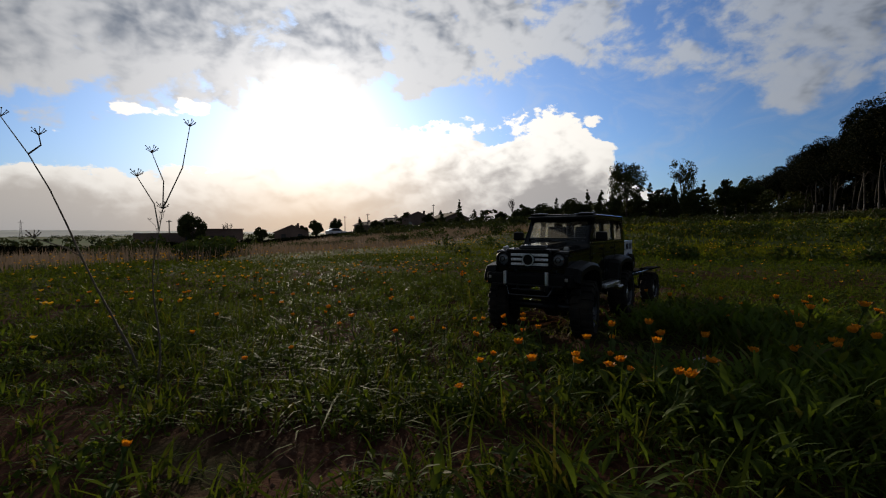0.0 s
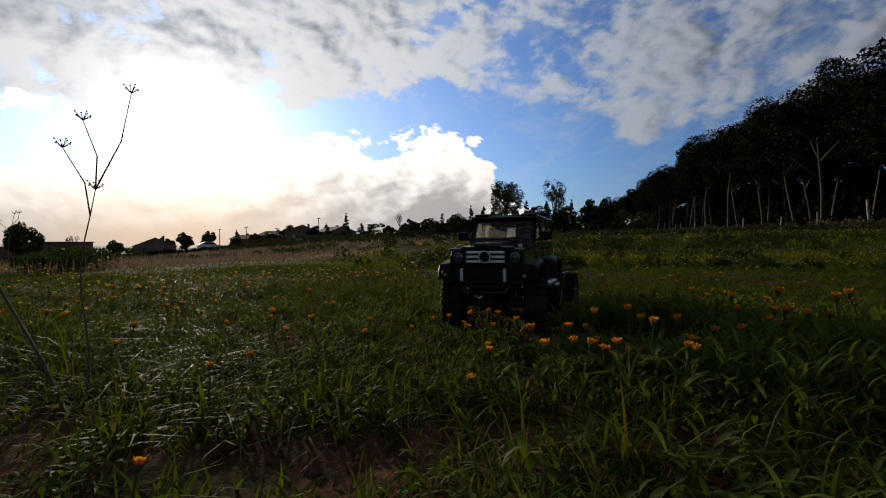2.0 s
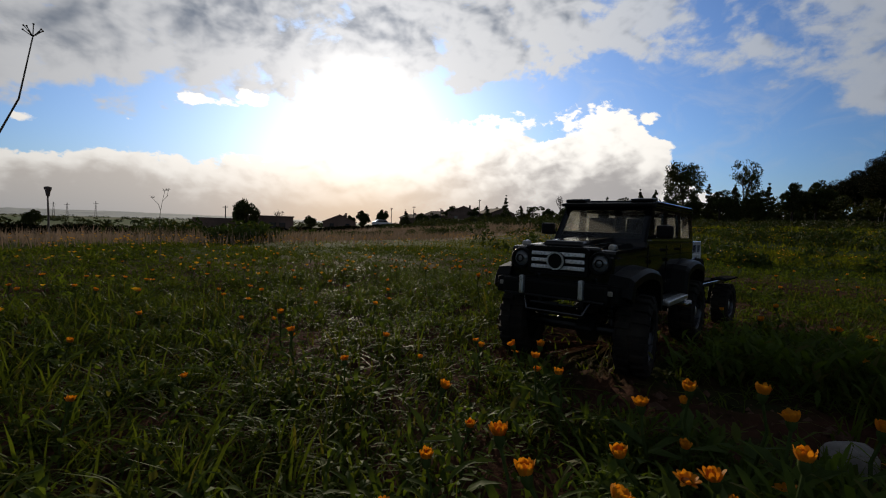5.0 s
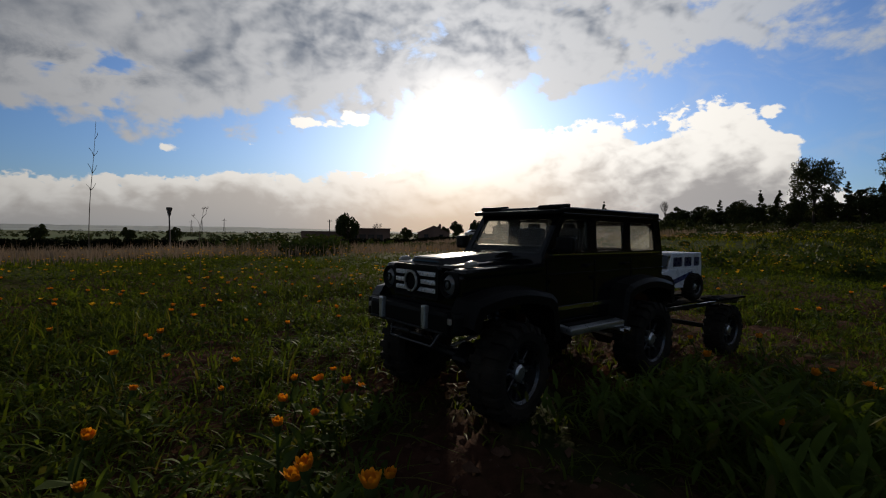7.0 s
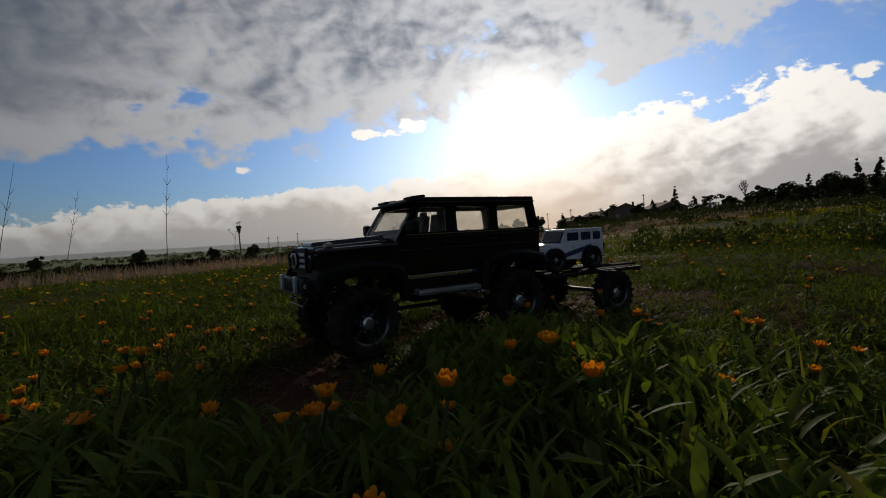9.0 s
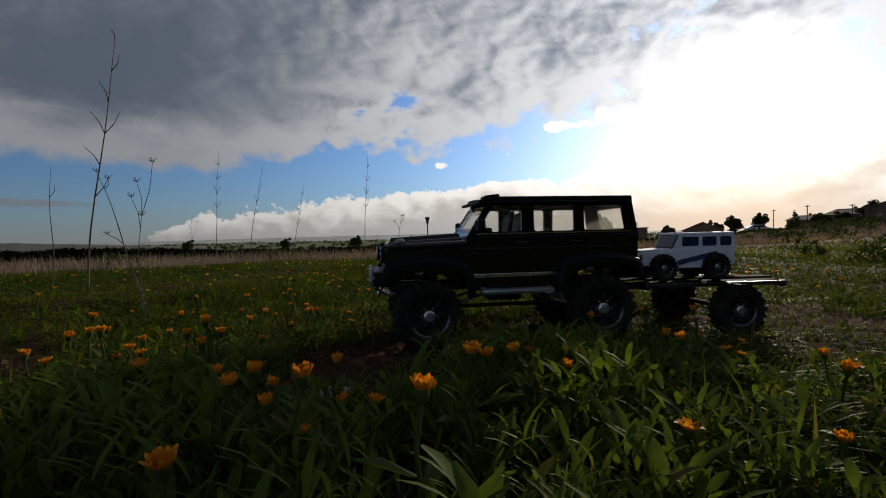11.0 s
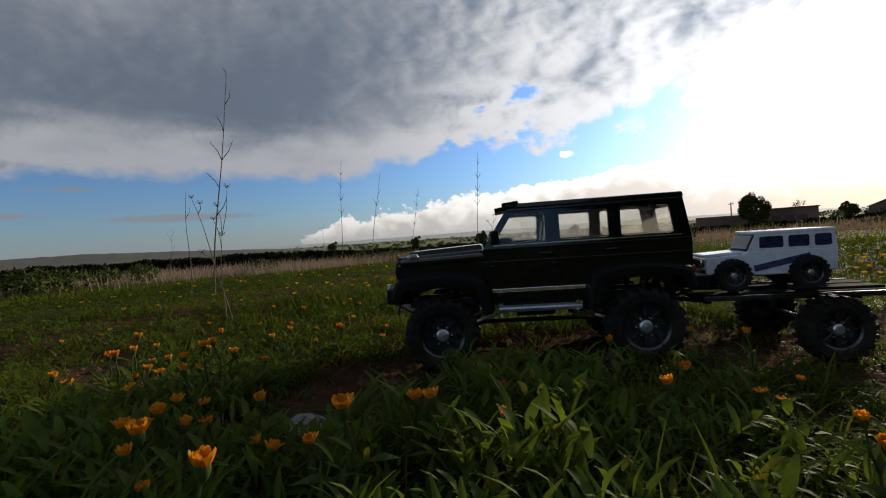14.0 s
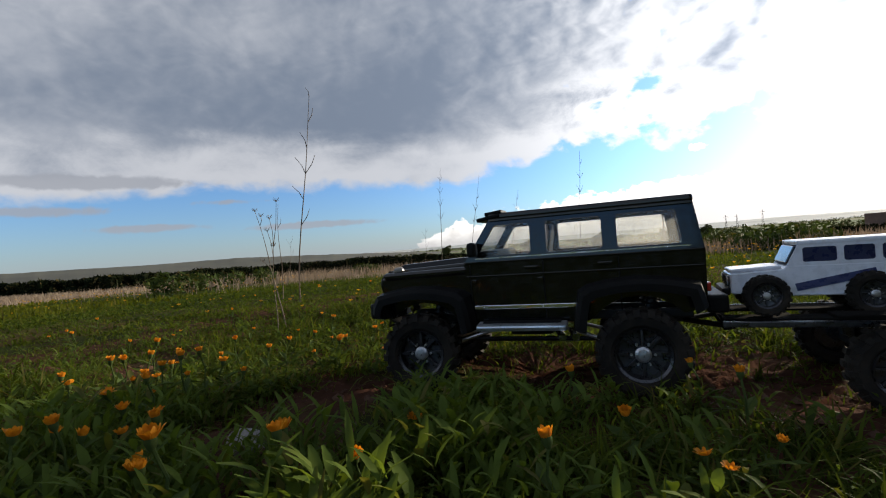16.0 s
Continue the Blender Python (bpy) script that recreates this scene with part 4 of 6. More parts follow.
def build_trailer():
    turn = TRUCK_TURN - 4
    back = Vector((math.cos(radians(TRUCK_TURN)), math.sin(radians(TRUCK_TURN)), 0)) * -0.220
    m = Matrix.Translation(back) @ pose(0, 0, 0, 0, 0, turn)
    t = empty("model_trailer", m, "low black model flatbed trailer with grey rails, hitched behind the truck", "toy trailer")
    bm = bmesh.new()
    add_box(bm, (0.020, 0.014, 0.010), (0.005, 0, 0.092), (0, 0, 0), 0.002)
    for side in (-1, 1):
        add_tube(bm, (-0.005, side * 0.003, 0.090), (-0.062, side * 0.060, 0.090), 0.004, sides=8)
    part("drawbar", bm, M_DARK_METAL, t)
    for side in (-1, 1):
        box_part("side_rail", M_RIM, t, (0.290, 0.006, 0.008), (-0.193, side * 0.078, 0.096), bevel=0.0015, label="grey side rail")
        box_part("deck_track", M_MATTE, t, (0.285, 0.040, 0.003), (-0.193, side * 0.042, 0.0985), bevel=0.0008)
        box_part("wheel_guard", M_MATTE, t, (0.115, 0.034, 0.004), (-0.213, side * 0.106, 0.112), bevel=0.0015)
        bm = bmesh.new()
        add_tube(bm, (-0.213, side * 0.078, 0.096), (-0.213, side * 0.074, 0.05), 0.0045, sides=8)
        part("spring_hanger", bm, M_DARK_METAL, t)
    for x in (-0.053, -0.133, -0.263, -0.333):
        box_part("cross_member", M_MATTE, t, (0.010, 0.156, 0.008), (x, 0, 0.0925), bevel=0.001)
    bm = bmesh.new()
    add_tube(bm, (-0.213, -0.095, 0.050), (-0.213, 0.095, 0.050), 0.005, sides=10)
    part("axle", bm, M_DARK_METAL, t)
    wheel_set(t, [(-0.213, 0.106, 0), (-0.213, -0.106, 0)], 0.050, 0.036)

    # small car carried on the deck
    z0 = 0.100
    j = empty("model_car", m @ pose(-0.160, 0, z0, 0, 0, 0), "small white model off-roader with blue decals, carried on the trailer", "toy car")
    bm = bmesh.new()
    add_prism(bm, [(0.095, 0.030), (0.070, 0.030), (0.064, 0.044), (0.046, 0.044), (0.040, 0.026), (-0.040, 0.026), (-0.046, 0.044),
                   (-0.064, 0.044), (-0.070, 0.030), (-0.100, 0.030), (-0.102, 0.066), (0.030, 0.066), (0.034, 0.062), (0.095, 0.058)], -0.038, 0.038)
    bmesh.ops.bevel(bm, geom=bm.edges[:], offset=0.0015, segments=1, affect="EDGES")
    jb = part("body", bm, M_WHITE, j)
    for side in (-1, 1):
        box_part("decal", M_BLUE, jb, (0.085, 0.0012, 0.010), (-0.02, side * 0.0388, 0.046), (0, 12, 0), label="dark blue side decal")
    pts = [(0.030, 0.0655), (0.016, 0.094), (-0.098, 0.094), (-0.102, 0.0655)]
    for side in (-1, 1):
        bm = bmesh.new()
        holes = [rounded(-0.024, 0.070, 0.012, 0.089, 0.002), rounded(-0.062, 0.070, -0.031, 0.089, 0.002), rounded(-0.094, 0.070, -0.069, 0.089, 0.002)]
        slab_with_holes(bm, pts, holes, lambda u, v, w, s=side: (u, s * (0.0375 - w), v), 0.003)
        cs = part("cab_side", bm, M_WHITE, j)
        for hole in holes:
            bm = bmesh.new()
            bm.faces.new([bm.verts.new((u, side * 0.036, v)) for u, v in hole])
            bmesh.ops.solidify(bm, geom=bm.faces[:], thickness=0.0008)
            part("window", bm, M_BLUE, cs, "dark blue window")
    bm = bmesh.new()
    add_box(bm, (0.118, 0.076, 0.006), (-0.041, 0, 0.095), (0, 0, 0), 0.002)
    part("roof", bm, M_WHITE, j)
    bm = bmesh.new()
    add_box(bm, (0.003, 0.064, 0.024), (0.024, 0, 0.080), (0, -26, 0), 0.001)
    part("windscreen", bm, M_CARGLASS, j)
    bm = bmesh.new()
    add_box(bm, (0.002, 0.066, 0.022), (-0.1015, 0, 0.080), (0, 0, 0), 0.0008)
    part("rear_window", bm, M_CARGLASS, j)
    box_part("bonnet", M_WHITE, j, (0.060, 0.058, 0.005), (0.064, 0, 0.0625), (0, 3, 0), bevel=0.002)
    box_part("bumper", M_PLASTIC, j, (0.010, 0.080, 0.010), (0.101, 0, 0.034), bevel=0.002)
    bm = bmesh.new()
    for k in range(-3, 4):
        add_box(bm, (0.002, 0.003, 0.014), (0.0962, k * 0.006, 0.047), (0, 0, 0), 0.0006)
    part("grille_slot", bm, M_PLASTIC, j)
    for side in (-1, 1):
        bm = bmesh.new()
        add_lathe(bm, [(0.007, 0), (0.0065, 0.0025), (0.0001, 0.003)], (0.0953, side * 0.028, 0.049), "X", 16)
        part("headlight", bm, M_LENS, j, smooth=True)
    wheel_set(j, [(0.056, 0.042, 0), (0.056, -0.042, 0), (-0.056, 0.042, 0), (-0.056, -0.042, 0)], 0.028, 0.022)


build_truck()
build_trailer()

# ---------------------------------------------------------------- grass, flowers and stalks


def blades(x, y, h, w, bend, seg=3, flat=0.0):
    """Grass blades as arrays: tapering strips that bow over in a random direction."""
    n = len(x)
    z = terrain(x, y)
    a = rng.uniform(0, 2 * np.pi, n)
    face = a + np.pi / 2 + rng.normal(0, 0.5, n)
    ux, uy = np.cos(a), np.sin(a)
    sx, sy = np.cos(face) * w / 2, np.sin(face) * w / 2
    rows = []
    for k in range(seg + 1):
        f = k / seg
        out = bend * h * f ** 1.8
        up = h * (f - 0.42 * np.clip(bend, 0, 1.6) * f ** 2.4) * (1 - flat)
        px, py, pz = x + ux * out, y + uy * out, z - 0.006 + up
        if k == seg:
            rows.append(np.stack([px, py, pz], 1)[:, None])
        else:
            wide = (0.75 + 0.5 * f) if f < 0.5 else 1.25 * (1 - f) + 0.35
            rows.append(np.stack([np.stack([px - sx * wide, py - sy * wide, pz], 1), np.stack([px + sx * wide, py + sy * wide, pz], 1)], 1))
    verts = np.concatenate(rows, 1)                      # n, 2*seg+1, 3
    per = 2 * seg + 1
    t = []
    for k in range(seg - 1):
        b = 2 * k
        t += [(b, b + 1, b + 3), (b, b + 3, b + 2)]
    t.append((2 * seg - 2, 2 * seg - 1, 2 * seg))
    tris = (np.arange(n)[:, None, None] * per + np.array(t)[None]).reshape(-1, 3)
    return verts.reshape(-1, 3), tris


def footprint(x, y):
    """1 under the truck and the trailer."""
    c, s = math.cos(radians(TRUCK_TURN)), math.sin(radians(TRUCK_TURN))
    u, v = x * c + y * s, -x * s + y * c
    return ((u > -0.75) & (u < 0.28) & (np.abs(v) < 0.135)).astype(float)


def scatter(n, r0, r1, az0=-180, az1=180):
    r = np.sqrt(rng.uniform(r0 * r0, r1 * r1, n))
    a = np.radians(rng.uniform(az0, az1, n))
    return -r * np.sin(a), r * np.cos(a)


def patchy(x, y, s=1.0):
    """Slow variation between 0 and 1 over the meadow."""
    v = np.sin(2.1 * s * x + 0.7) * np.sin(1.7 * s * y - 1.1) + np.sin(1.1 * s * (x + y) + 2) + 0.6 * np.sin(5.3 * s * x - 2.2) * np.sin(4.7 * s * y + 0.4)
    return 0.5 + 0.5 * np.tanh(v)


def lush(x, y):
    """1 where the plants stand tall and thick, 0 in the short sward."""
    x, y = np.asarray(x, float), np.asarray(y, float)
    out = np.exp(-((x - 0.28) ** 2 + (y + 0.34) ** 2) / 0.10)
    out = out + np.exp(-((x - 0.25) ** 2 + (y + 1.0) ** 2) / 0.12) + 0.6 * np.exp(-((x - 0.40) ** 2 + (y + 0.50) ** 2) / 0.03)
    return np.clip(out + 0.45 * np.exp(-((x - 0.12) / 0.30) ** 2 - ((y + 0.64) / 0.13) ** 2), 0, 1)


def field(name, label, parts, mat, category="grass"):
    verts, tris, base = [], [], 0
    for v, t in parts:
        verts.append(v)
        tris.append(t + base)
        base += len(v)
    ob = new(name, mesh_tris(name, np.vstack(verts), np.vstack(tris), mat))
    return tagged(ob, label, category, kind="stuff")


def build_grass():
    near = []
    # tufts: blades that spring from one foot and bow outwards, over a short sward
    for tufts, per, r0, r1, w0, w1, seg in ((6400, 16, 0.0, 1.3, 0.0016, 0.0040, 3), (7600, 12, 1.3, 3.3, 0.0030, 0.0065, 2)):
        x, y = scatter(tufts, r0, r1)
        keep = rng.uniform(0, 1, tufts) < (1 - 0.95 * bare(x, y)) * (0.5 + 0.5 * patchy(x + 5, y, 4.2))
        x, y = x[keep], y[keep]
        tall = rng.gamma(8, 0.0047, len(x)) * (0.45 + 0.45 * patchy(x, y, 1.1) + 0.60 * patchy(x + 5, y, 4.2)) * (0.88 + 0.62 * lush(x, y)) * (1 - 0.6 * footprint(x, y))
        spread = rng.uniform(0.006, 0.020, len(x))
        x = np.repeat(x, per) + np.repeat(spread, per) * rng.normal(0, 1, len(x) * per)
        y = np.repeat(y, per) + np.repeat(spread, per) * rng.normal(0, 1, len(y) * per)
        m = len(x)
        h = np.clip(np.repeat(tall, per) * rng.uniform(0.55, 1.15, m), 0.010, 0.11)
        near.append(blades(x, y, h, rng.uniform(w0, w1, m), rng.gamma(3, 0.32, m), seg))
    x, y = scatter(38000, 0.0, 2.0)
    keep = rng.uniform(0, 1, len(x)) < 1 - 0.9 * bare(x, y)
    x, y = x[keep], y[keep]
    m = len(x)
    near.append(blades(x, y, rng.uniform(0.010, 0.034, m), rng.uniform(0.0015, 0.0038, m), rng.uniform(0.2, 1.5, m), 2))
    field("grass", "short green backlit meadow grass blades", near, M_GRASS)
    # low clover and seedlings: small round leaves at all angles between the blades
    x, y = scatter(84000, 0.0, 3.4)
    keep = (rng.uniform(0, 1, len(x)) < (1 - 0.92 * bare(x, y)) * (0.25 + 0.75 * patchy(x + 3, y, 2.3))) & (footprint(x, y) < 0.5)
    x, y = x[keep], y[keep]
    m = len(x)
    far = np.interp(np.hypot(x, y), [0.8, 3.4], [1.0, 1.9])
    size = rng.uniform(0.0022, 0.0052, m) * far
    z = terrain(x, y) + rng.uniform(0.004, 0.042, m) * (0.8 + 0.5 * lush(x, y))
    nrm = rng.normal(0, 0.55, (m, 3)) + [0, 0, 1.0]
    nrm /= np.linalg.norm(nrm, axis=1)[:, None]
    u = np.cross(nrm, rng.normal(size=(m, 3)))
    u /= np.linalg.norm(u, axis=1)[:, None]
    w = np.cross(nrm, u)
    c0 = np.stack([x, y, z], 1)
    rim = [c0 - u * (size * 1.1)[:, None], c0 + (w * 0.8 - u * 0.1 + nrm * 0.22) * size[:, None], c0 + (u * 1.1 - nrm * 0.15) * size[:, None], c0 + (-w * 0.8 - u * 0.1 + nrm * 0.22) * size[:, None]]
    verts = np.stack(rim, 1).reshape(-1, 3)
    tris = (np.arange(m)[:, None, None] * 4 + np.array([(0, 1, 2), (0, 2, 3)])[None]).reshape(-1, 3)
    field("clover", "low clover and seedling leaves between the grass", [(verts, tris)], M_CLOVER, "foliage")
    mid = []
    for n, r0, r1, w0, w1, h0, seg in ((80000, 3.2, 6.0, 0.006, 0.012, 0.010, 2), (66000, 6.0, 13.0, 0.012, 0.024, 0.011, 2),
                                       (60000, 13.0, 34.0, 0.03, 0.09, 0.020, 2)):
        x, y = scatter(n, r0, r1, -75, 135)
        side = -0.883 * x + 0.469 * y
        keep = (side < 4.6 + 1.2 * np.sin(0.5 * x) + rng.normal(0, 0.8, n)) & (rng.uniform(0, 1, n) < 0.35 + 0.65 * patchy(x, y, 0.8))
        x, y = x[keep], y[keep]
        m = len(x)
        h = np.clip(rng.gamma(4, h0, m) * (0.6 + 0.9 * patchy(x, y, 0.5)), 0.025, 0.16) * np.interp(-0.883 * x + 0.469 * y, [1.5, 3.0], [1.0, 0.55])
        mid.append(blades(x, y, h, rng.uniform(w0, w1, m), rng.uniform(0.1, 1.0, m), seg))
    field("meadow", "green and yellowing meadow plants growing unevenly", mid, M_GRASS_FAR)
    dry = []
    for n, r0, r1, w0, w1, hh in ((130000, 3.6, 18, 0.003, 0.008, 0.15), (30000, 18, 48, 0.015, 0.045, 0.22)):
        x, y = scatter(n, r0, r1, -12, 135)
        side = -0.883 * x + 0.469 * y
        keep = (side > 4.1 + 0.8 * np.sin(0.5 * x) + rng.normal(0, 0.45, n)) & (side < 24)
        x, y = x[keep], y[keep]
        m = len(x)
        dry.append(blades(x, y, rng.uniform(0.5, 1.2, m) * hh, rng.uniform(w0, w1, m), rng.uniform(0.05, 0.6, m), 2))
    field("dry_verge", "pale dry grass along the meadow's edge", dry, M_DRY)
    x, y = scatter(3600, 0.1, 2.4)
    straw = blades(x, y, rng.uniform(0.012, 0.035, 3600), rng.uniform(0.0012, 0.003, 3600), rng.uniform(1.2, 2.6, 3600), 3, 0.7)
    field("straw_litter", "dead straw and pale litter on the soil", [straw], M_STRAW, "litter")


build_grass()


def build_clods():
    """Crumbs of soil and small stones on the bare patches."""
    x, y = scatter(26000, 0.2, 1.6)
    keep = rng.uniform(0, 1, len(x)) < bare(x, y) * 0.9 + 0.02
    x, y = x[keep], y[keep]
    n = len(x)
    r = rng.gamma(2.0, 0.0012, n) + 0.0010
    z = terrain(x, y) + r * 0.2
    a = rng.uniform(0, 6.28, n)
    ring = [np.stack([x, y, z + r * 0.8], 1)]
    for i in range(5):
        b = a + i * 2 * np.pi / 5
        q = r * rng.uniform(0.7, 1.3, n)
        ring.append(np.stack([x + q * np.cos(b), y + q * np.sin(b), z + r * rng.uniform(-0.5, 0.3, n)], 1))
    verts = np.stack(ring, 1).reshape(-1, 3)
    t = np.array([(0, 1 + i, 1 + (i + 1) % 5) for i in range(5)])
    tris = (np.arange(n)[:, None, None] * 6 + t[None]).reshape(-1, 3)
    ob = new("soil_clods", mesh_tris("soil_clods", verts, tris, M_CLOD, False))
    tagged(ob, "crumbs of red-brown soil and small stones", "soil", kind="stuff")


build_clods()


def build_stone(x, y, size, turn):
    """A weathered field stone, half sunk in the soil."""
    bm = bmesh.new()
    bmesh.ops.create_icosphere(bm, subdivisions=3, radius=1.0)
    for v in bm.verts:
        p = v.co.copy()
        k = 1 + 0.22 * noise.noise(p * 1.3 + Vector((turn, 0, 0))) + 0.07 * noise.noise(p * 4.0)
        v.co = Vector((p.x * 1.25, p.y * 0.9, max(-0.5, p.z * 0.72))) * k * size
    ob = part("stone", bm, M_STONE, None, smooth=True)
    ob.matrix_world = pose(x, y, float(terrain(x, y)) + size * 0.25, 4, -6, turn)
    tagged(ob, "rounded grey field stone half sunk in the grass", "stone")


build_stone(0.11, -0.44, 0.023, 40)


def leaf_arrays(x, y, z, length, width, out, rise, seg=4, droop=0.35):
    """Oblong leaves that grow from (x, y, z) outwards in the direction 'out', rising then drooping."""
    n = len(x)
    ux, uy = np.cos(out), np.sin(out)
    rows = []
    for k in range(seg + 1):
        f = k / seg
        d = length * f * np.cos(rise * (1 - 0.5 * f))
        up = length * (np.sin(rise) * f - droop * f ** 2.6)
        wd = width * 0.5 * (0.3 + 0.75 * math.sin(math.pi * f ** 0.85)) if k < seg else width * 0.14
        c = np.stack([x + ux * d, y + uy * d, z + up], 1)
        s = np.stack([-uy * wd, ux * wd, 0.25 * wd], 1)
        s2 = np.stack([-uy * wd, ux * wd, -0.25 * wd], 1)
        rows += [c - s2, c, c + s]
    verts = np.stack(rows, 1)
    t = []
    for k in range(seg):
        b = 3 * k
        for i in (0, 1):
            t += [(b + i, b + i + 1, b + i + 4), (b + i, b + i + 4, b + i + 3)]
    per = 3 * (seg + 1)
    tris = (np.arange(n)[:, None, None] * per + np.array(t)[None]).reshape(-1, 3)
    return verts.reshape(-1, 3), tris


def build_leaves():
    ax, ay = scatter(2700, 0.2, 1.35)
    ex, ey = scatter(650, 0.0, 0.46)
    bx, by = scatter(3000, 1.35, 3.0)
    px, py = np.concatenate([ax, ex + 0.26, bx]), np.concatenate([ay, ey - 0.44, by])
    keep = (bare(px, py) < 0.2) & (footprint(px, py) < 0.5) & (rng.uniform(0, 1, len(px)) < 0.22 + 0.5 * patchy(px, py, 1.4) + 0.5 * lush(px, py))
    px, py = px[keep], py[keep]
    rich = lush(px, py)
    parts_ = []
    close = np.hypot(px, py) < 1.35
    for sel, k, seg in ((close, 22, 3), (~close, 12, 2)):
        qx, qy, rr = px[sel], py[sel], rich[sel]
        n = len(qx) * k
        x = np.repeat(qx, k) + rng.normal(0, 0.013, n)
        y = np.repeat(qy, k) + rng.normal(0, 0.013, n)
        size = np.repeat(rng.uniform(0.55, 1.0, len(qx)) * (0.76 + 0.20 * rr), k)
        z = terrain(x, y) + rng.uniform(0.0, 0.040, n) * size * (1 + 0.9 * np.repeat(rr, k))
        wide = np.repeat(rng.uniform(0.5, 1.3, len(qx)), k)
        parts_.append(leaf_arrays(x, y, z, rng.uniform(0.015, 0.042, n) * size, rng.uniform(0.0046, 0.0098, n) * size * wide, rng.uniform(0, 2 * np.pi, n),
                                  np.clip(rng.uniform(0.35, 1.45, n) + 0.35 * np.repeat(rr, k), 0, 1.5), seg, 0.35 - 0.2 * np.repeat(rr, k)))
    field("marigold_leaves", "broad green leaves of wild marigold plants in clumps", parts_, M_LEAF, "foliage")


build_leaves()


def flower_parts(size, open_):
    """Stem, calyx, petals and centre of one marigold, its base at the origin, one metre of stem scaled by size."""
    h = size
    bm = bmesh.new()
    pts = [Vector((0, 0, 0)), Vector((0.010, 0.004, h * 0.4)), Vector((0.006, 0.008, h * 0.75)), Vector((0.012, 0.006, h))]
    add_path(bm, pts, [0.0016, 0.0015, 0.0013, 0.0012], 6)
    for i in range(3):
        a = 2.1 * i + size * 40
        p = pts[1].lerp(pts[2], 0.3 * i)
        d = Vector((math.cos(a), math.sin(a), 0.5))
        s = Vector((-d.y, d.x, 0)) * 0.006
        q = [p - s * 0.4, p + s * 0.4, p + d * 0.020 + s, p + d * 0.036 + Vector((0, 0, -0.006)), p + d * 0.020 - s]
        bm.faces.new([bm.verts.new(v) for v in q])
    stem = bm
    tip = pts[-1]
    k = 0.57                                    # size of the head
    bm = bmesh.new()
    add_lathe(bm, [(0.0020 * k, -0.006 * k), (0.0042 * k, -0.003 * k), (0.0064 * k, 0.002 * k), (0.0068 * k, 0.006 * k), (0.0064 * k, 0.010 * k)], tip, "Z", 10)
    calyx = bm
    bm = bmesh.new()
    rn = random.Random(int(size * 1000))
    for ring, (count, tilt, length) in enumerate(((12, open_, 0.0150), (9, open_ * 0.6, 0.0135))):
        for i in range(count):
            a = 2 * math.pi * (i + 0.5 * ring) / count + rn.uniform(-0.12, 0.12)
            c, s = math.cos(a), math.sin(a)
            ln, lean, curl = length * rn.uniform(0.82, 1.1), tilt * rn.uniform(0.75, 1.3) + rn.uniform(-0.05, 0.08), rn.uniform(-0.25, 0.25)
            rows = []
            for f, wd in ((0, 0.0016), (0.3, 0.0029), (0.6, 0.0033), (0.85, 0.0026), (1.0, 0.0009)):
                ang = lean * (0.6 + 0.4 * f) + curl * f * f
                r = 0.0052 + ln * f * math.sin(ang) + 0.0012 * math.sin(math.pi * f)
                z = 0.007 + ln * f * math.cos(ang)
                rows.append([bm.verts.new(tip + Vector((r * c - e * wd * s, r * s + e * wd * c, z)) * k) for e in (-1, 1)])
            for p, q in zip(rows, rows[1:]):
                bm.faces.new((p[0], p[1], q[1], q[0]))
    petals = bm
    bm = bmesh.new()
    add_lathe(bm, [(0.0054 * k, 0.0085 * k), (0.0045 * k, 0.0115 * k), (0.0022 * k, 0.0125 * k), (0.0001 * k, 0.012 * k)], tip, "Z", 10)
    return stem, calyx, petals, bm


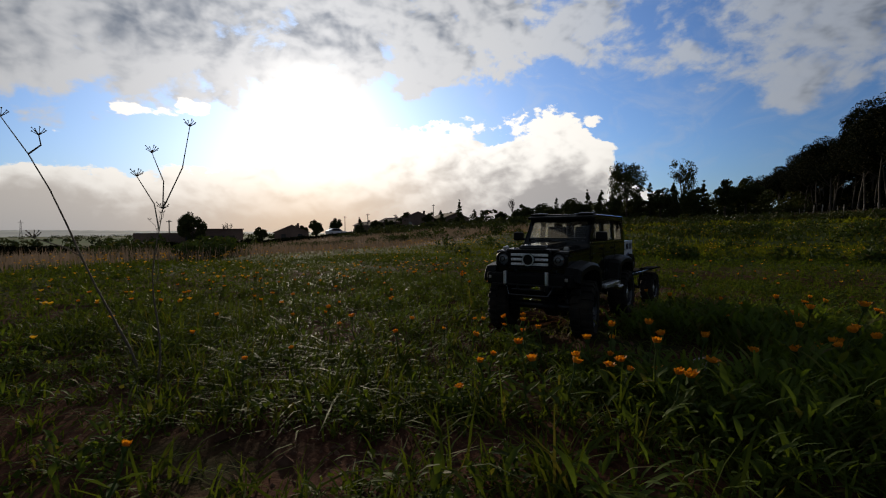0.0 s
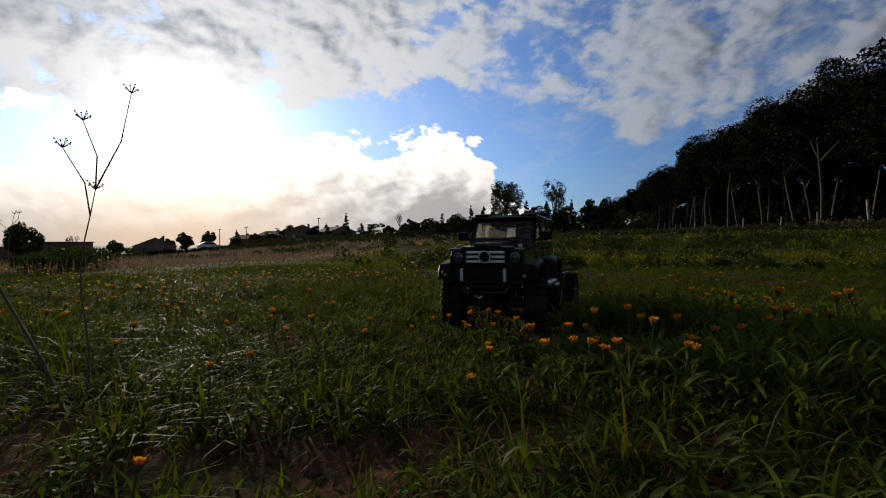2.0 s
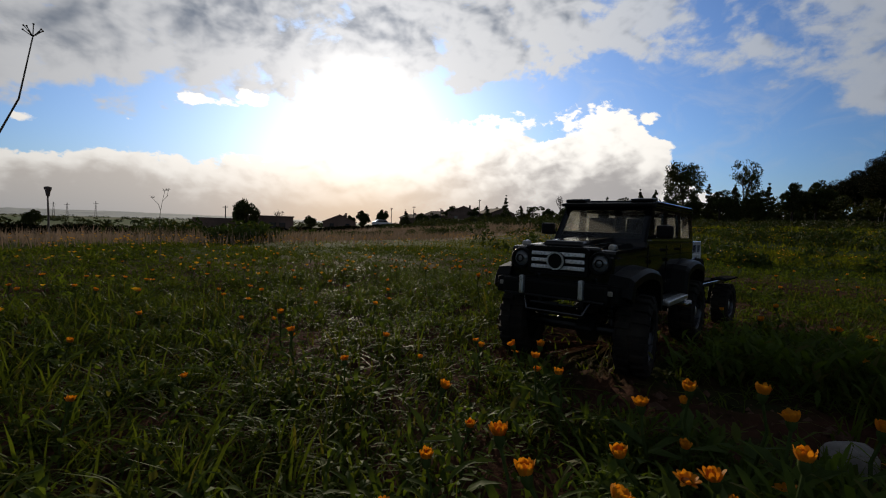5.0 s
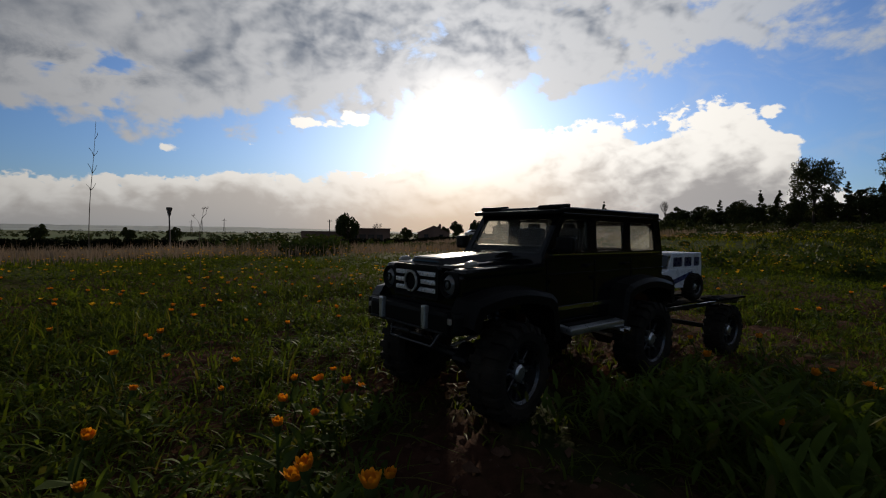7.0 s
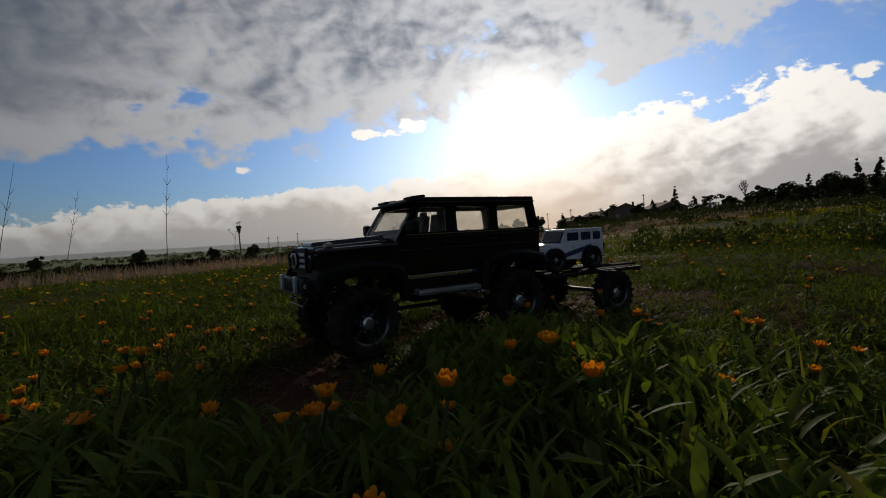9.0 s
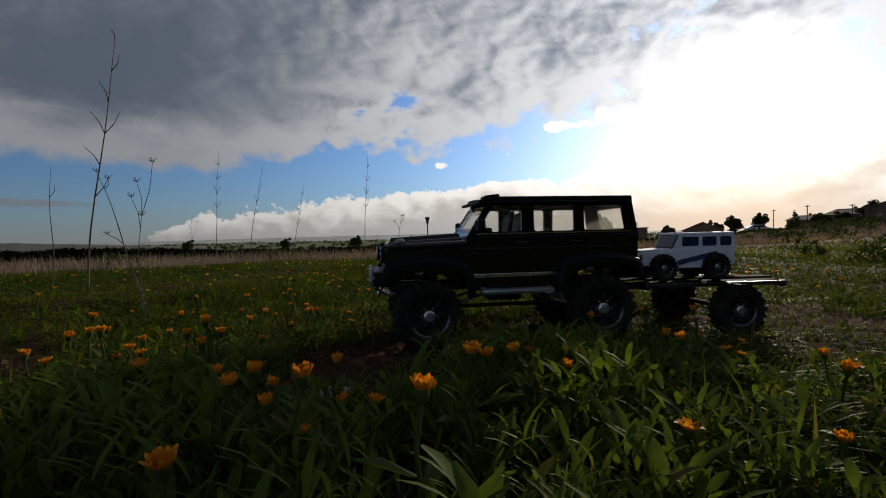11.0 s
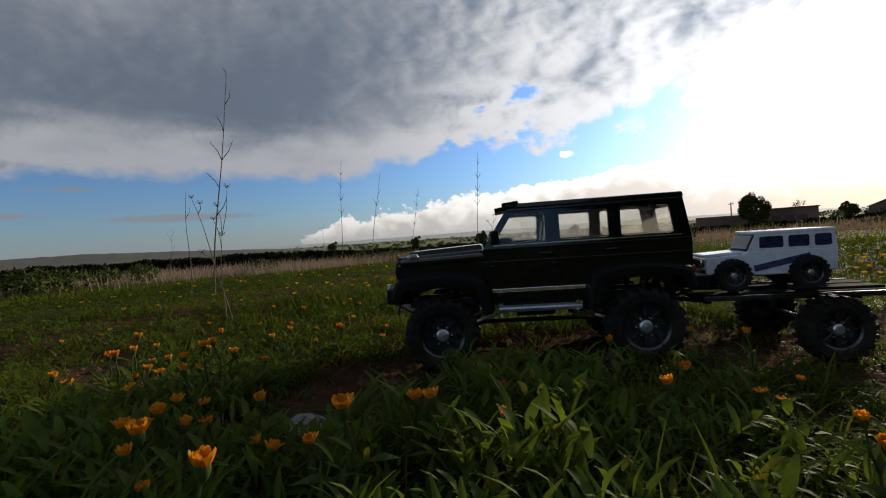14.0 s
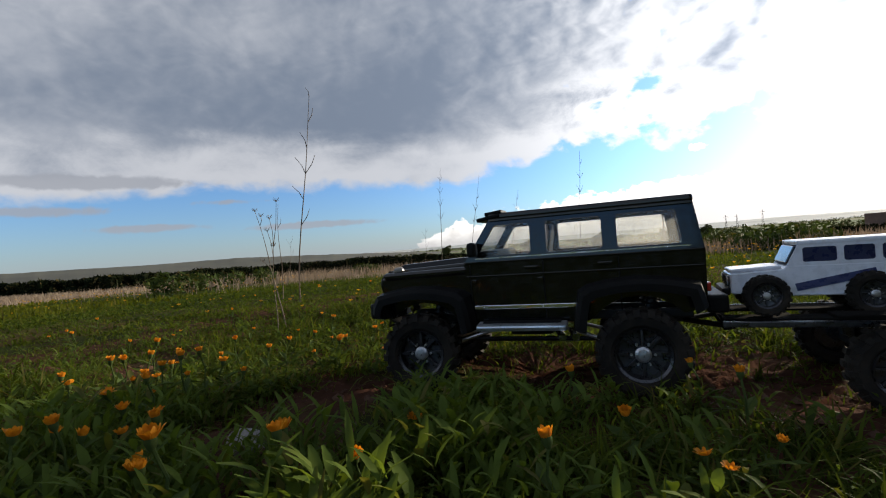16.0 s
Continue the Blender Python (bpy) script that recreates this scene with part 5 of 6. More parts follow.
def build_flowers():
    kinds = []
    for i, (h, op) in enumerate(((0.074, 0.25), (0.088, 0.42), (0.066, 0.5), (0.100, 0.32), (0.058, 0.85), (0.080, 0.15))):
        base = new("marigold")
        tagged(base, "wild orange marigold with half-closed petals on a green stem" if op < 0.8 else
               "wild orange marigold with spread petals on a green stem", "flower", "marigolds in the meadow")
        st, ca, pe, ce = flower_parts(h, op)
        part("stem", st, M_CALYX, base)
        part("calyx", ca, M_CALYX, base, smooth=True)
        part("petals", pe, M_PETAL, base, "orange petals", smooth=True)
        part("centre", ce, M_DISC, base, smooth=True)
        kinds.append(base)
    # thick bloom in the tall plants, a few heads over the short sward
    ax, ay = scatter(50, 0.0, 0.50)
    bx, by = rng.uniform(-0.05, 0.65, 50), rng.uniform(-1.35, -0.72, 50)
    cx, cy = scatter(60, 0.4, 1.3, 0, 100)
    gx, gy = rng.uniform(-0.85, 0.05, 22), rng.uniform(-0.85, -0.15, 22)
    hx, hy = rng.uniform(-0.35, 0.40, 46), rng.uniform(-0.78, -0.42, 46)
    dx, dy = scatter(110, 0.35, 1.9)
    spots = list(zip(np.concatenate([ax + 0.30, gx, hx, bx, cx, dx]), np.concatenate([ay - 0.36, gy, hy, by, cy, dy])))
    made = 0
    lane = [Vector(v) for v in ((-0.29, -1.15), (-0.46, -1.17), (-0.24, -0.95), (0.18, -0.76), (0.35, -0.87), (0.56, -0.74), (0.67, -0.65), (0.73, -0.32))]
    for x, y in spots:
        if made >= 296:
            break
        if footprint(np.array(x), np.array(y)) > 0 or bare(np.array(x), np.array(y)) > 0.25 or math.hypot(x, y) < 0.2:
            continue
        if min((Vector((x, y)) - a_.lerp(b_, f_)).length for a_, b_ in zip(lane, lane[1:]) for f_ in (0, 0.33, 0.67, 1)) < 0.15:
            continue
        z = float(terrain(x, y))
        s = rng.uniform(0.62, 0.95) * (1 + 0.30 * float(lush(x, y)))
        m = pose(x, y, z - 0.004, rng.normal(0, 9), rng.normal(0, 9), rng.uniform(0, 360)) @ Matrix.Scale(s, 4)
        if made < len(kinds):
            kinds[made].matrix_world = m
        else:
            ob = copy_thing(kinds[int(rng.integers(0, len(kinds)))], m)
            ob.matrix_world = m
        made += 1
    # the rest of the bloom, farther out
    x, y = scatter(46000, 0.95, 15, -75, 135)
    side = -0.883 * x + 0.469 * y
    keep = (side < 4.6) & (rng.uniform(0, 1, len(x)) < patchy(x, y, 0.9) ** 1.4 * np.interp(np.degrees(np.arctan2(-x, y)), [-30, 5, 30, 60], [0.3, 0.9, 1.0, 0.35]))
    x, y = x[keep], y[keep]
    n = len(x)
    z = terrain(x, y) + rng.uniform(0.035, 0.085, n)
    r = rng.uniform(0.0042, 0.0085, n)
    a = rng.uniform(0, 6.28, n)
    cup = [np.stack([x, y, z], 1)]
    for i in range(6):
        b = a + i * math.pi / 3
        cup.append(np.stack([x + r * np.cos(b), y + r * np.sin(b), z + r * (1.1 if i % 2 else 0.8)], 1))
    verts = np.stack(cup, 1).reshape(-1, 3)
    t = np.array([(0, 1 + i, 1 + (i + 1) % 6) for i in range(6)])
    tris = (np.arange(n)[:, None, None] * 7 + t[None]).reshape(-1, 3)
    field("far_marigolds", "orange and yellow flower heads dotted over the meadow", [(verts, tris)], M_PETAL_FAR, "flowers")


build_flowers()


def build_stalk(az, d, height, lean, forks, from_=(0, 0), kind="umbel"):
    """A dead stalk with side shoots; forks: (where along, angle, length)."""
    v = heading(az) * d
    x, y = from_[0] + v.x, from_[1] + v.y
    z = float(terrain(x, y))
    side = Vector((math.cos(radians(az)), math.sin(radians(az)), 0))   # to the right as seen from the start point
    root = empty("dead_stalk", Matrix.Translation((x, y, z)), "thin dead brown weed stalk standing over the grass", "dry plant",
                 "dead stalks in the meadow")
    bm = bmesh.new()
    pts = []
    for k in range(9):
        f = k / 8
        pts.append(Vector((0, 0, height * f)) + side * (lean * f ** 1.3 + 0.006 * math.sin(7 * f + az)))
    rad = 0.0028 * (0.4 + height)
    add_path(bm, pts, [rad * (1 - 0.09 * i) for i in range(9)], 7)
    part("stem", bm, M_STALK, root)

    def tuft(p, s):
        b = bmesh.new()
        for k in range(9):
            a = k * 0.7
            q = p + Vector((math.cos(a) * 0.8, math.sin(a) * 0.8, 0.45 + 0.3 * (k % 3))) * s
            add_tube(b, p, q, 0.0005, 0.0004, 5)
            bmesh.ops.create_icosphere(b, subdivisions=1, radius=0.0011, matrix=Matrix.Translation(q))
        part("seed_head", b, M_STALK, root)
    for f, ang, ln in forks:
        p = pts[0].lerp(pts[-1], 0) if f <= 0 else pts[min(8, int(round(f * 8)))]
        d1 = (side * math.sin(radians(ang)) + Vector((0, 0, math.cos(radians(ang))))) * ln
        b = bmesh.new()
        midp = p + d1 * 0.5 + side * 0.008
        add_path(b, [p, midp, p + d1], [rad * 0.55, rad * 0.45, rad * 0.3], 6)
        part("side_shoot", b, M_STALK, root)
        if kind == "umbel":
            tuft(p + d1, 0.010)
    if kind == "umbel":
        tuft(pts[-1], 0.010)


THERE = (0.717, -0.528)
TWIGS = [(0.5, 28, 0.10), (0.5, -30, 0.08), (0.62, 24, 0.11), (0.62, -20, 0.12), (0.75, 30, 0.09), (0.75, -26, 0.10), (0.88, 20, 0.08), (0.88, -30, 0.07)]
build_stalk(75.0, 7.0, 1.50, 0.08, TWIGS, THERE, "plain")
build_stalk(71.5, 7.4, 1.45, 0.22, TWIGS[:5], THERE, "plain")
build_stalk(66.8, 7.6, 1.20, 0.20, TWIGS, THERE, "plain")
build_stalk(58.6, 7.2, 1.60, 0.08, TWIGS[:7], THERE, "plain")
# two dead umbels standing over the short sward
HERE = (-0.318, -1.200)
build_stalk(33.4, 0.875, 0.39, -0.15, [(0.5, -62, 0.06), (0.86, 24, 0.03)], HERE)
build_stalk(31.8, 0.835, 0.265, 0.010, [(1.0, 17, 0.135), (1.0, -8, 0.085), (0.86, -18, 0.085)], HERE)
build_stalk(31.5, 2.60, 0.34, 0.02, [(0.7, -30, 0.06), (0.85, 25, 0.05)], HERE)
build_stalk(85.0, 2.5, 1.08, 0.13, [(0.35, 30, 0.10), (0.45, -35, 0.09), (0.58, -28, 0.10), (0.66, 30, 0.11), (0.78, -20, 0.09), (0.86, 22, 0.08), (0.94, -18, 0.05)], (0.649, -0.707), "plain")
build_stalk(87.6, 2.7, 0.55, 0.01, [(0.7, 20, 0.06)], (0.649, -0.707), "plain")
for az_, d_, h_ in ((80, 7.5, 0.75), (98, 6.5, 0.60)):
    build_stalk(az_, d_, h_, 0.06, [(0.5, 22, 0.14), (0.7, -25, 0.16), (0.85, 18, 0.10)], (0, 0), "plain")

# ---------------------------------------------------------------- trees, farm and far land


def foliage(lumps, per, size, squash=0.75):
    """Small leaf cards spread through lumps (x, y, z, radius), denser towards each lump's skin."""
    verts, tris, base = [], [], 0
    for cx, cy, cz, rad in lumps:
        n = per
        d = rng.normal(size=(n, 3))
        d /= np.linalg.norm(d, axis=1)[:, None]
        rr = rad * rng.uniform(0.35, 1.0, n) ** 0.5
        c = d * rr[:, None] * [1, 1, squash] + [cx, cy, cz]
        u = rng.normal(size=(n, 3))
        u /= np.linalg.norm(u, axis=1)[:, None]
        v = np.cross(u, rng.normal(size=(n, 3)))
        v /= np.linalg.norm(v, axis=1)[:, None]
        s = size * rng.uniform(0.5, 1.3, n)[:, None]
        q = np.stack([c - u * s, c + v * s * 0.5 + u * s * 0.2, c + u * s * 0.9 - v * s * 0.25], 1)
        verts.append(q.reshape(-1, 3))
        tris.append(base + np.arange(3 * n).reshape(-1, 3))
        base += 3 * n
    return np.vstack(verts), np.vstack(tris)


def limb_tree(bm, top, r, limbs, bend=0.3, seed=0):
    """A bent tapering trunk with limbs; returns limb ends."""
    rn = random.Random(seed)
    pts = [Vector((0, 0, -0.3))]
    for k in range(1, 7):
        f = k / 6
        pts.append(Vector((bend * math.sin(2.2 * f + seed) * f, bend * math.cos(1.7 * f + seed) * f - bend * f, top * f)))
    add_path(bm, pts, [r * (1 - 0.12 * i) for i in range(7)], 8)
    ends = []
    for _ in range(limbs):
        f = rn.uniform(0.55, 1.0)
        p = pts[0].lerp(pts[-1], f)
        p = pts[min(6, max(1, int(f * 6)))]
        a = rn.uniform(0, 6.28)
        q = p + Vector((math.cos(a), math.sin(a), rn.uniform(0.5, 1.4))) * top * rn.uniform(0.16, 0.30)
        add_tube(bm, p, q, r * 0.35, r * 0.12, 6)
        ends.append(q)
    return ends


def tree_thing(name, label, group, trunk_bm, trunk_mat, crown, leaf_mat):
    t = tagged(new(name), label, "tree", group)
    part("trunk", trunk_bm, trunk_mat, t, smooth=True)
    if crown is not None:
        ob = new("crown", mesh_tris("crown", crown[0], crown[1], leaf_mat, False))
        ob.parent = t
    return t


def make_pine(seed):
    """A tall pine with a bare pale trunk and a broad dark crown of clumps."""
    rn = random.Random(seed)
    bm = bmesh.new()
    ends = limb_tree(bm, 7.0, 0.11, 10, 0.5, seed)
    lumps = [(e.x * 1.1, e.y * 1.1, e.z + 0.3, rn.uniform(0.9, 1.5)) for e in ends]
    for _ in range(12):
        a, rr = rn.uniform(0, 6.28), rn.uniform(0, 2.5)
        lumps.append((rr * math.cos(a), rr * math.sin(a), rn.uniform(5.6, 9.6) - 0.25 * rr, rn.uniform(0.9, 1.6)))
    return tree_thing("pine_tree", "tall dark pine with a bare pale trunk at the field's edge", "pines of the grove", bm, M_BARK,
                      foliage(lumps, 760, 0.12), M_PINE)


def make_broadleaf(seed, top=6.0, wide=2.6, airy=False, crown0=0.45):
    rn = random.Random(seed)
    bm = bmesh.new()
    ends = limb_tree(bm, top * 0.75, 0.20, 12, 0.3, seed)
    lumps = [(e.x, e.y, e.z, rn.uniform(0.5, 0.8) * wide * (0.35 if airy else 0.5)) for e in ends]
    for _ in range(10 if airy else 22):
        a, rr = rn.uniform(0, 6.28), wide * math.sqrt(rn.uniform(0, 0.7))
        z = top * rn.uniform(crown0, 1.0)
        k = math.sqrt(max(0.1, 1 - ((z / top - 0.72) / 0.36) ** 2))
        lumps.append((rr * k * math.cos(a), rr * k * math.sin(a), z, wide * rn.uniform(0.22, 0.36) * (0.7 if airy else 1)))
    return tree_thing("broadleaf_tree", "dark rounded tree against the sky" if not airy else "tall airy tree with thin foliage against the sky",
                      "trees beyond the field", bm, M_BARK_DARK, foliage(lumps, 150 if airy else 260, 0.17 if airy else 0.20), M_TREE)


def make_gum(seed, top, wide, clumps, per):
    """A tall tree with forked limbs and loose separate clumps of leaves, sky showing between them."""
    rn = random.Random(seed)
    bm = bmesh.new()
    lumps = []

    def grow(p, d, ln, r, depth):
        q = p + d * ln
        add_tube(bm, p, q, r, r * 0.7, 6)
        if depth == 0:
            lumps.append((q.x, q.y, q.z, rn.uniform(0.30, 0.62)))
            return
        for _ in range(3 if depth > 1 else 2):
            e = (d + Vector((rn.uniform(-0.75, 0.75), rn.uniform(-0.75, 0.75), rn.uniform(-0.15, 0.5)))).normalized()
            grow(q, e, ln * rn.uniform(0.62, 0.85), r * 0.62, depth - 1)
    grow(Vector((0, 0, -0.3)), Vector((0.05, 0, 1)).normalized(), top * 0.32, 0.17, 3)
    for _ in range(clumps):
        a, rr = rn.uniform(0, 6.28), wide * math.sqrt(rn.uniform(0, 1))
        z = top * rn.uniform(0.42, 0.97)
        k = math.sqrt(max(0.1, 1 - ((z / top - 0.70) / 0.36) ** 2))
        lumps.append((rr * k * math.cos(a), rr * k * math.sin(a), z, rn.uniform(0.3, 0.75)))
    return tree_thing("gum_tree", "tall airy tree with loose leaf clumps against the sky", "trees beyond the field", bm, M_BARK_DARK,
                      foliage(lumps, int(per * 1.7), 0.15, 0.8), M_TREE)


def make_round(seed):
    """A low round dense tree with a short trunk."""
    rn = random.Random(seed)
    bm = bmesh.new()
    limb_tree(bm, 2.0, 0.16, 6, 0.1, seed)
    lumps = []
    for _ in range(46):
        a, h = rn.uniform(0, 6.28), rn.uniform(-1, 1)
        k = math.sqrt(1 - h * h) * 1.5
        lumps.append((k * math.cos(a), k * math.sin(a), 1.95 + 1.05 * h, rn.uniform(0.35, 0.6)))
    return tree_thing("round_tree", "low round dense dark tree beside the farm", "trees beyond the field", bm, M_BARK_DARK, foliage(lumps, 260, 0.13), M_TREE)


def make_conifer(seed, top=7.0, wide=1.6, slim=False):
    rn = random.Random(seed)
    bm = bmesh.new()
    add_tube(bm, (0, 0, -0.3), (0, 0, top * 0.97), 0.16, 0.02, 8)
    lumps = []
    tiers = 24
    for k in range(tiers):
        f = k / tiers
        rr = wide * (1 - f) ** (0.8 if not slim else 0.5) * rn.uniform(0.6, 1.2)
        n = max(2, int(6 * (1 - f)))
        for _ in range(n):
            a = rn.uniform(0, 6.28)
            lumps.append((rr * 0.7 * math.cos(a), rr * 0.7 * math.sin(a), top * (0.06 + 0.90 * f + rn.uniform(-0.03, 0.03)) - 0.12 * rr, max(0.18, rr * rn.uniform(0.36, 0.6))))
    lumps.append((0, 0, top * 0.99, 0.12))
    crown = foliage(lumps, 70, 0.19, 0.75)
    return tree_thing("cypress_tree" if slim else "fir_tree", "narrow dark cypress against the sky" if slim else "dark fir with a pointed top against the sky",
                      "trees beyond the field", bm, M_BARK_DARK, crown, M_TREE)


def make_bare(seed, top=5.0):
    rn = random.Random(seed)
    bm = bmesh.new()

    def grow(p, d, ln, r, depth):
        q = p + d * ln
        add_tube(bm, p, q, r, r * 0.65, 5)
        if depth == 0:
            return
        for _ in range(3):
            e = (d + Vector((rn.uniform(-0.7, 0.7), rn.uniform(-0.7, 0.7), rn.uniform(-0.1, 0.5)))).normalized()
            grow(q, e, ln * rn.uniform(0.6, 0.82), r * 0.6, depth - 1)
    grow(Vector((0, 0, -0.2)), Vector((0, 0, 1)), top * 0.33, 0.13, 5)
    return tree_thing("bare_tree", "leafless grey tree with a dome of fine twigs", "trees beyond the field", bm, M_BARK_DARK, None, None)


def put_row(kinds, spots):
    """Stands trees at (kind, azimuth, distance, height factor, width factor); the first of a kind is the original."""
    used = set()
    for k, az, d, s, w in spots:
        p = on_ground(az, d, 0.1)
        m = Matrix.Translation(p) @ pose(0, 0, 0, 0, 0, (az * 97 + d * 13) % 360) @ Matrix.Diagonal((w, w, s, 1))
        if k in used:
            ob = copy_thing(kinds[k], m)
            ob.matrix_world = m
        else:
            kinds[k].matrix_world = m
            used.add(k)


def build_trees():
    rn = random.Random(5)
    pines = {i: make_pine(i + 1) for i in range(5)}
    spots = []
    g = Vector((math.sin(radians(28)), math.cos(radians(28)), 0))
    p = Vector((g.y, -g.x, 0))
    for row, off in enumerate((17.0, 20.5, 24.5, 30.0)):
        u = 4.0 + 1.7 * row
        while u < 190:
            v = g * (u + rn.uniform(-0.8, 0.8)) + p * (off + rn.uniform(-1, 1))
            az, d = math.degrees(math.atan2(-v.x, v.y)), v.length
            tall = (0.67 * 18.0 + 0.4 + 0.42 * (off - 17) - float(terrain(v.x, v.y))) / 10.2 * rn.uniform(0.92, 1.06) * (0.66 if u < 20 else 0.74 if u < 32 else 0.91 if u < 50 else 1.04 if u < 75 else 1.11)
            spots.append((rn.randrange(5), az, d, tall, rn.uniform(0.9, 1.25)))
            u += rn.uniform(2.6, 4.2) * (1 + u / 70) * (1.5 if row == 3 else 1.0)
    put_row(pines, spots)
    # dense young growth behind the first pines, climbing the slope
    n = 1500
    u = rng.uniform(2, 200, n)
    off = rng.uniform(21, 40, n)
    x, y = g.x * u + p.x * off, g.y * u + p.y * off
    zz = terrain(x, y) + rng.uniform(0.12, 1.0, n) * np.clip((off - 17.5) * 0.55, 0.5, 8.8)
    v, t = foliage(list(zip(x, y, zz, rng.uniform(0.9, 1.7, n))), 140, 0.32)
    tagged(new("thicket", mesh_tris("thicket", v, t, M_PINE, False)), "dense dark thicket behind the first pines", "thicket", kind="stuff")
    # undergrowth at the grove's foot
    n = 1400
    u = rng.uniform(4, 190, n)
    off = rng.uniform(15.2, 34, n)
    x, y = g.x * u + p.x * off, g.y * u + p.y * off
    lumps = list(zip(x, y, terrain(x, y) + rng.uniform(0.05, 0.45, n), rng.uniform(0.3, 0.8, n)))
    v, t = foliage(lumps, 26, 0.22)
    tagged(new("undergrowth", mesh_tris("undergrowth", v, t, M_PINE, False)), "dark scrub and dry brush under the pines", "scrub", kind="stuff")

    kinds = {0: make_conifer(3), 1: make_conifer(4, 8.0, 0.9, True), 2: make_broadleaf(5), 3: make_broadleaf(6, 6.5, 2.4, True, 0.4),
             4: make_bare(7), 5: make_conifer(8, 6.0, 2.0), 6: make_broadleaf(9, 4.0, 2.4, False, 0.2),
             7: make_gum(10, 6.5, 2.5, 150, 30), 8: make_gum(11, 6.6, 1.9, 60, 22), 9: make_round(12)}
    row = []

    def stand(k, az, top_el, d, natural, w=1.0):
        """A tree whose tip reaches an elevation as seen from the meadow."""
        z = math.tan(radians(top_el)) * d + 0.22 - float(terrain(*(heading(az) * d).xy))
        row.append((k, az, d, z / natural, w))
    stand(9, 28.7, 2.5, 74, 3.4, 1.0)
    stand(4, 25.1, 1.6, 90, 5.2, 0.7)
    for az, el_, k, d in ((15.4, 1.4, 6, 120), (13.1, 1.6, 6, 125), (10.3, 1.9, 0, 120), (8.2, 1.4, 6, 118), (6.6, 1.5, 6, 122), (4.6, 2.4, 2, 120),
                          (2.0, 2.3, 6, 118), (0.4, 2.7, 5, 118), (-1.9, 4.0, 0, 110), (-3.7, 2.8, 5, 112), (-5.3, 2.9, 3, 112), (-6.9, 2.5, 6, 112),
                          (-8.5, 4.4, 4, 112), (-10.0, 3.1, 6, 110), (-11.8, 3.3, 2, 108), (-13.6, 4.0, 1, 106), (-15.2, 3.8, 2, 104), (-17.1, 4.9, 0, 102),
                          (-18.7, 4.8, 5, 100), (-23.9, 5.4, 1, 96), (-25.0, 4.6, 2, 95), (-26.3, 5.3, 5, 94), (-29.2, 5.4, 0, 92), (-31.2, 5.2, 2, 92),
                          (-33.0, 5.3, 2, 95), (-28.0, 4.4, 6, 90), (-20.2, 4.0, 6, 96), (-22.6, 4.0, 2, 98), (-16.0, 3.4, 6, 100), (-12.8, 3.0, 6, 102),
                          (-9.2, 2.6, 6, 108), (17.0, 0.9, 6, 130), (21.5, 0.6, 6, 130)):
        stand(k, az, el_, d, {0: 7.0, 1: 8.0, 2: 6.2, 3: 6.8, 4: 5.2, 5: 6.0, 6: 4.0}[k], 1.0 if k != 6 else 0.9)
    stand(7, -21.4, 7.7, 98, 6.5, 1.35)
    stand(8, -27.1, 7.7, 96, 6.6, 1.15)
    for az, el_, d in ((58, 0.25, 150), (66, 0.15, 170), (51.0, 0.1, 160), (47, 0.2, 150), (76, 0.15, 180)):
        stand(6, az, el_, d, 4.0, 1.0)
    put_row(kinds, row)
    # shrubs that close the line of trees
    n = 800
    az = rng.uniform(-38, 9, n)
    d = rng.uniform(96, 128, n)
    top = np.interp(az, [-36, -30, -22, -15, -10, -4, 2, 9], [5.0, 4.7, 4.2, 3.4, 2.8, 2.1, 1.7, 1.2])
    x, y = -np.sin(np.radians(az)) * d, np.cos(np.radians(az)) * d
    gz = terrain(x, y)
    tz = np.tan(np.radians(top * rng.uniform(0.55, 1.0, n))) * d
    rad = rng.uniform(0.7, 1.5, n)
    zz = gz + rng.uniform(0.1, 1.0, n) * np.maximum(0.4, tz - rad - gz)
    v, t = foliage(list(zip(x, y, zz, rad)), 100, 0.36)
    tagged(new("shrubbery", mesh_tris("shrubbery", v, t, M_TREE, False)), "dark shrubs filling the line of trees", "shrubs", kind="stuff")

    # hedge below the meadow and low scrub along the horizon to the far side
    lumps = []
    for az in np.arange(10, 124, 0.28):
        d = 42 + 8 * math.sin(az * 0.21) + rng.uniform(-2, 2)
        v = heading(az) * d
        gz = float(terrain(v.x, v.y))
        crest = float(np.interp(az, [10, 30, 40, 70, 85, 124], [-0.5, -0.85, -1.05, -0.95, -0.35, 0.0]))
        top = math.tan(radians(crest + 0.16 * math.sin(az * 0.37) * math.sin(az * 1.1))) * d + 0.22
        r = max(0.25, (top - gz) * 0.42)
        lumps.append((v.x, v.y, gz + r * 0.5, r))
        lumps.append((v.x + rng.uniform(-0.5, 0.5), v.y, top - r * 0.8, r * 0.8))
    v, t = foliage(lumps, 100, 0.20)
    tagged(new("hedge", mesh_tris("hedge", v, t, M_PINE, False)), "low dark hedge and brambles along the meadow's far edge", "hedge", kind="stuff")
    # brush along the far side of the meadow, and tree lines across the plain
    n = 420
    az = rng.uniform(-66, 14, n)
    d = rng.uniform(20, 40, n)
    x, y = -np.sin(np.radians(az)) * d, np.cos(np.radians(az)) * d
    keep = 0.883 * x - 0.469 * y < 15.5
    x, y = x[keep], y[keep]
    rad = rng.uniform(0.15, 0.42, len(x))
    v, t = foliage(list(zip(x, y, terrain(x, y) + rad * 0.35, rad)), 90, 0.085)
    tagged(new("brush", mesh_tris("brush", v, t, M_TREE, False)), "low dark brush along the far side of the meadow", "brush", kind="stuff")
    lumps = []
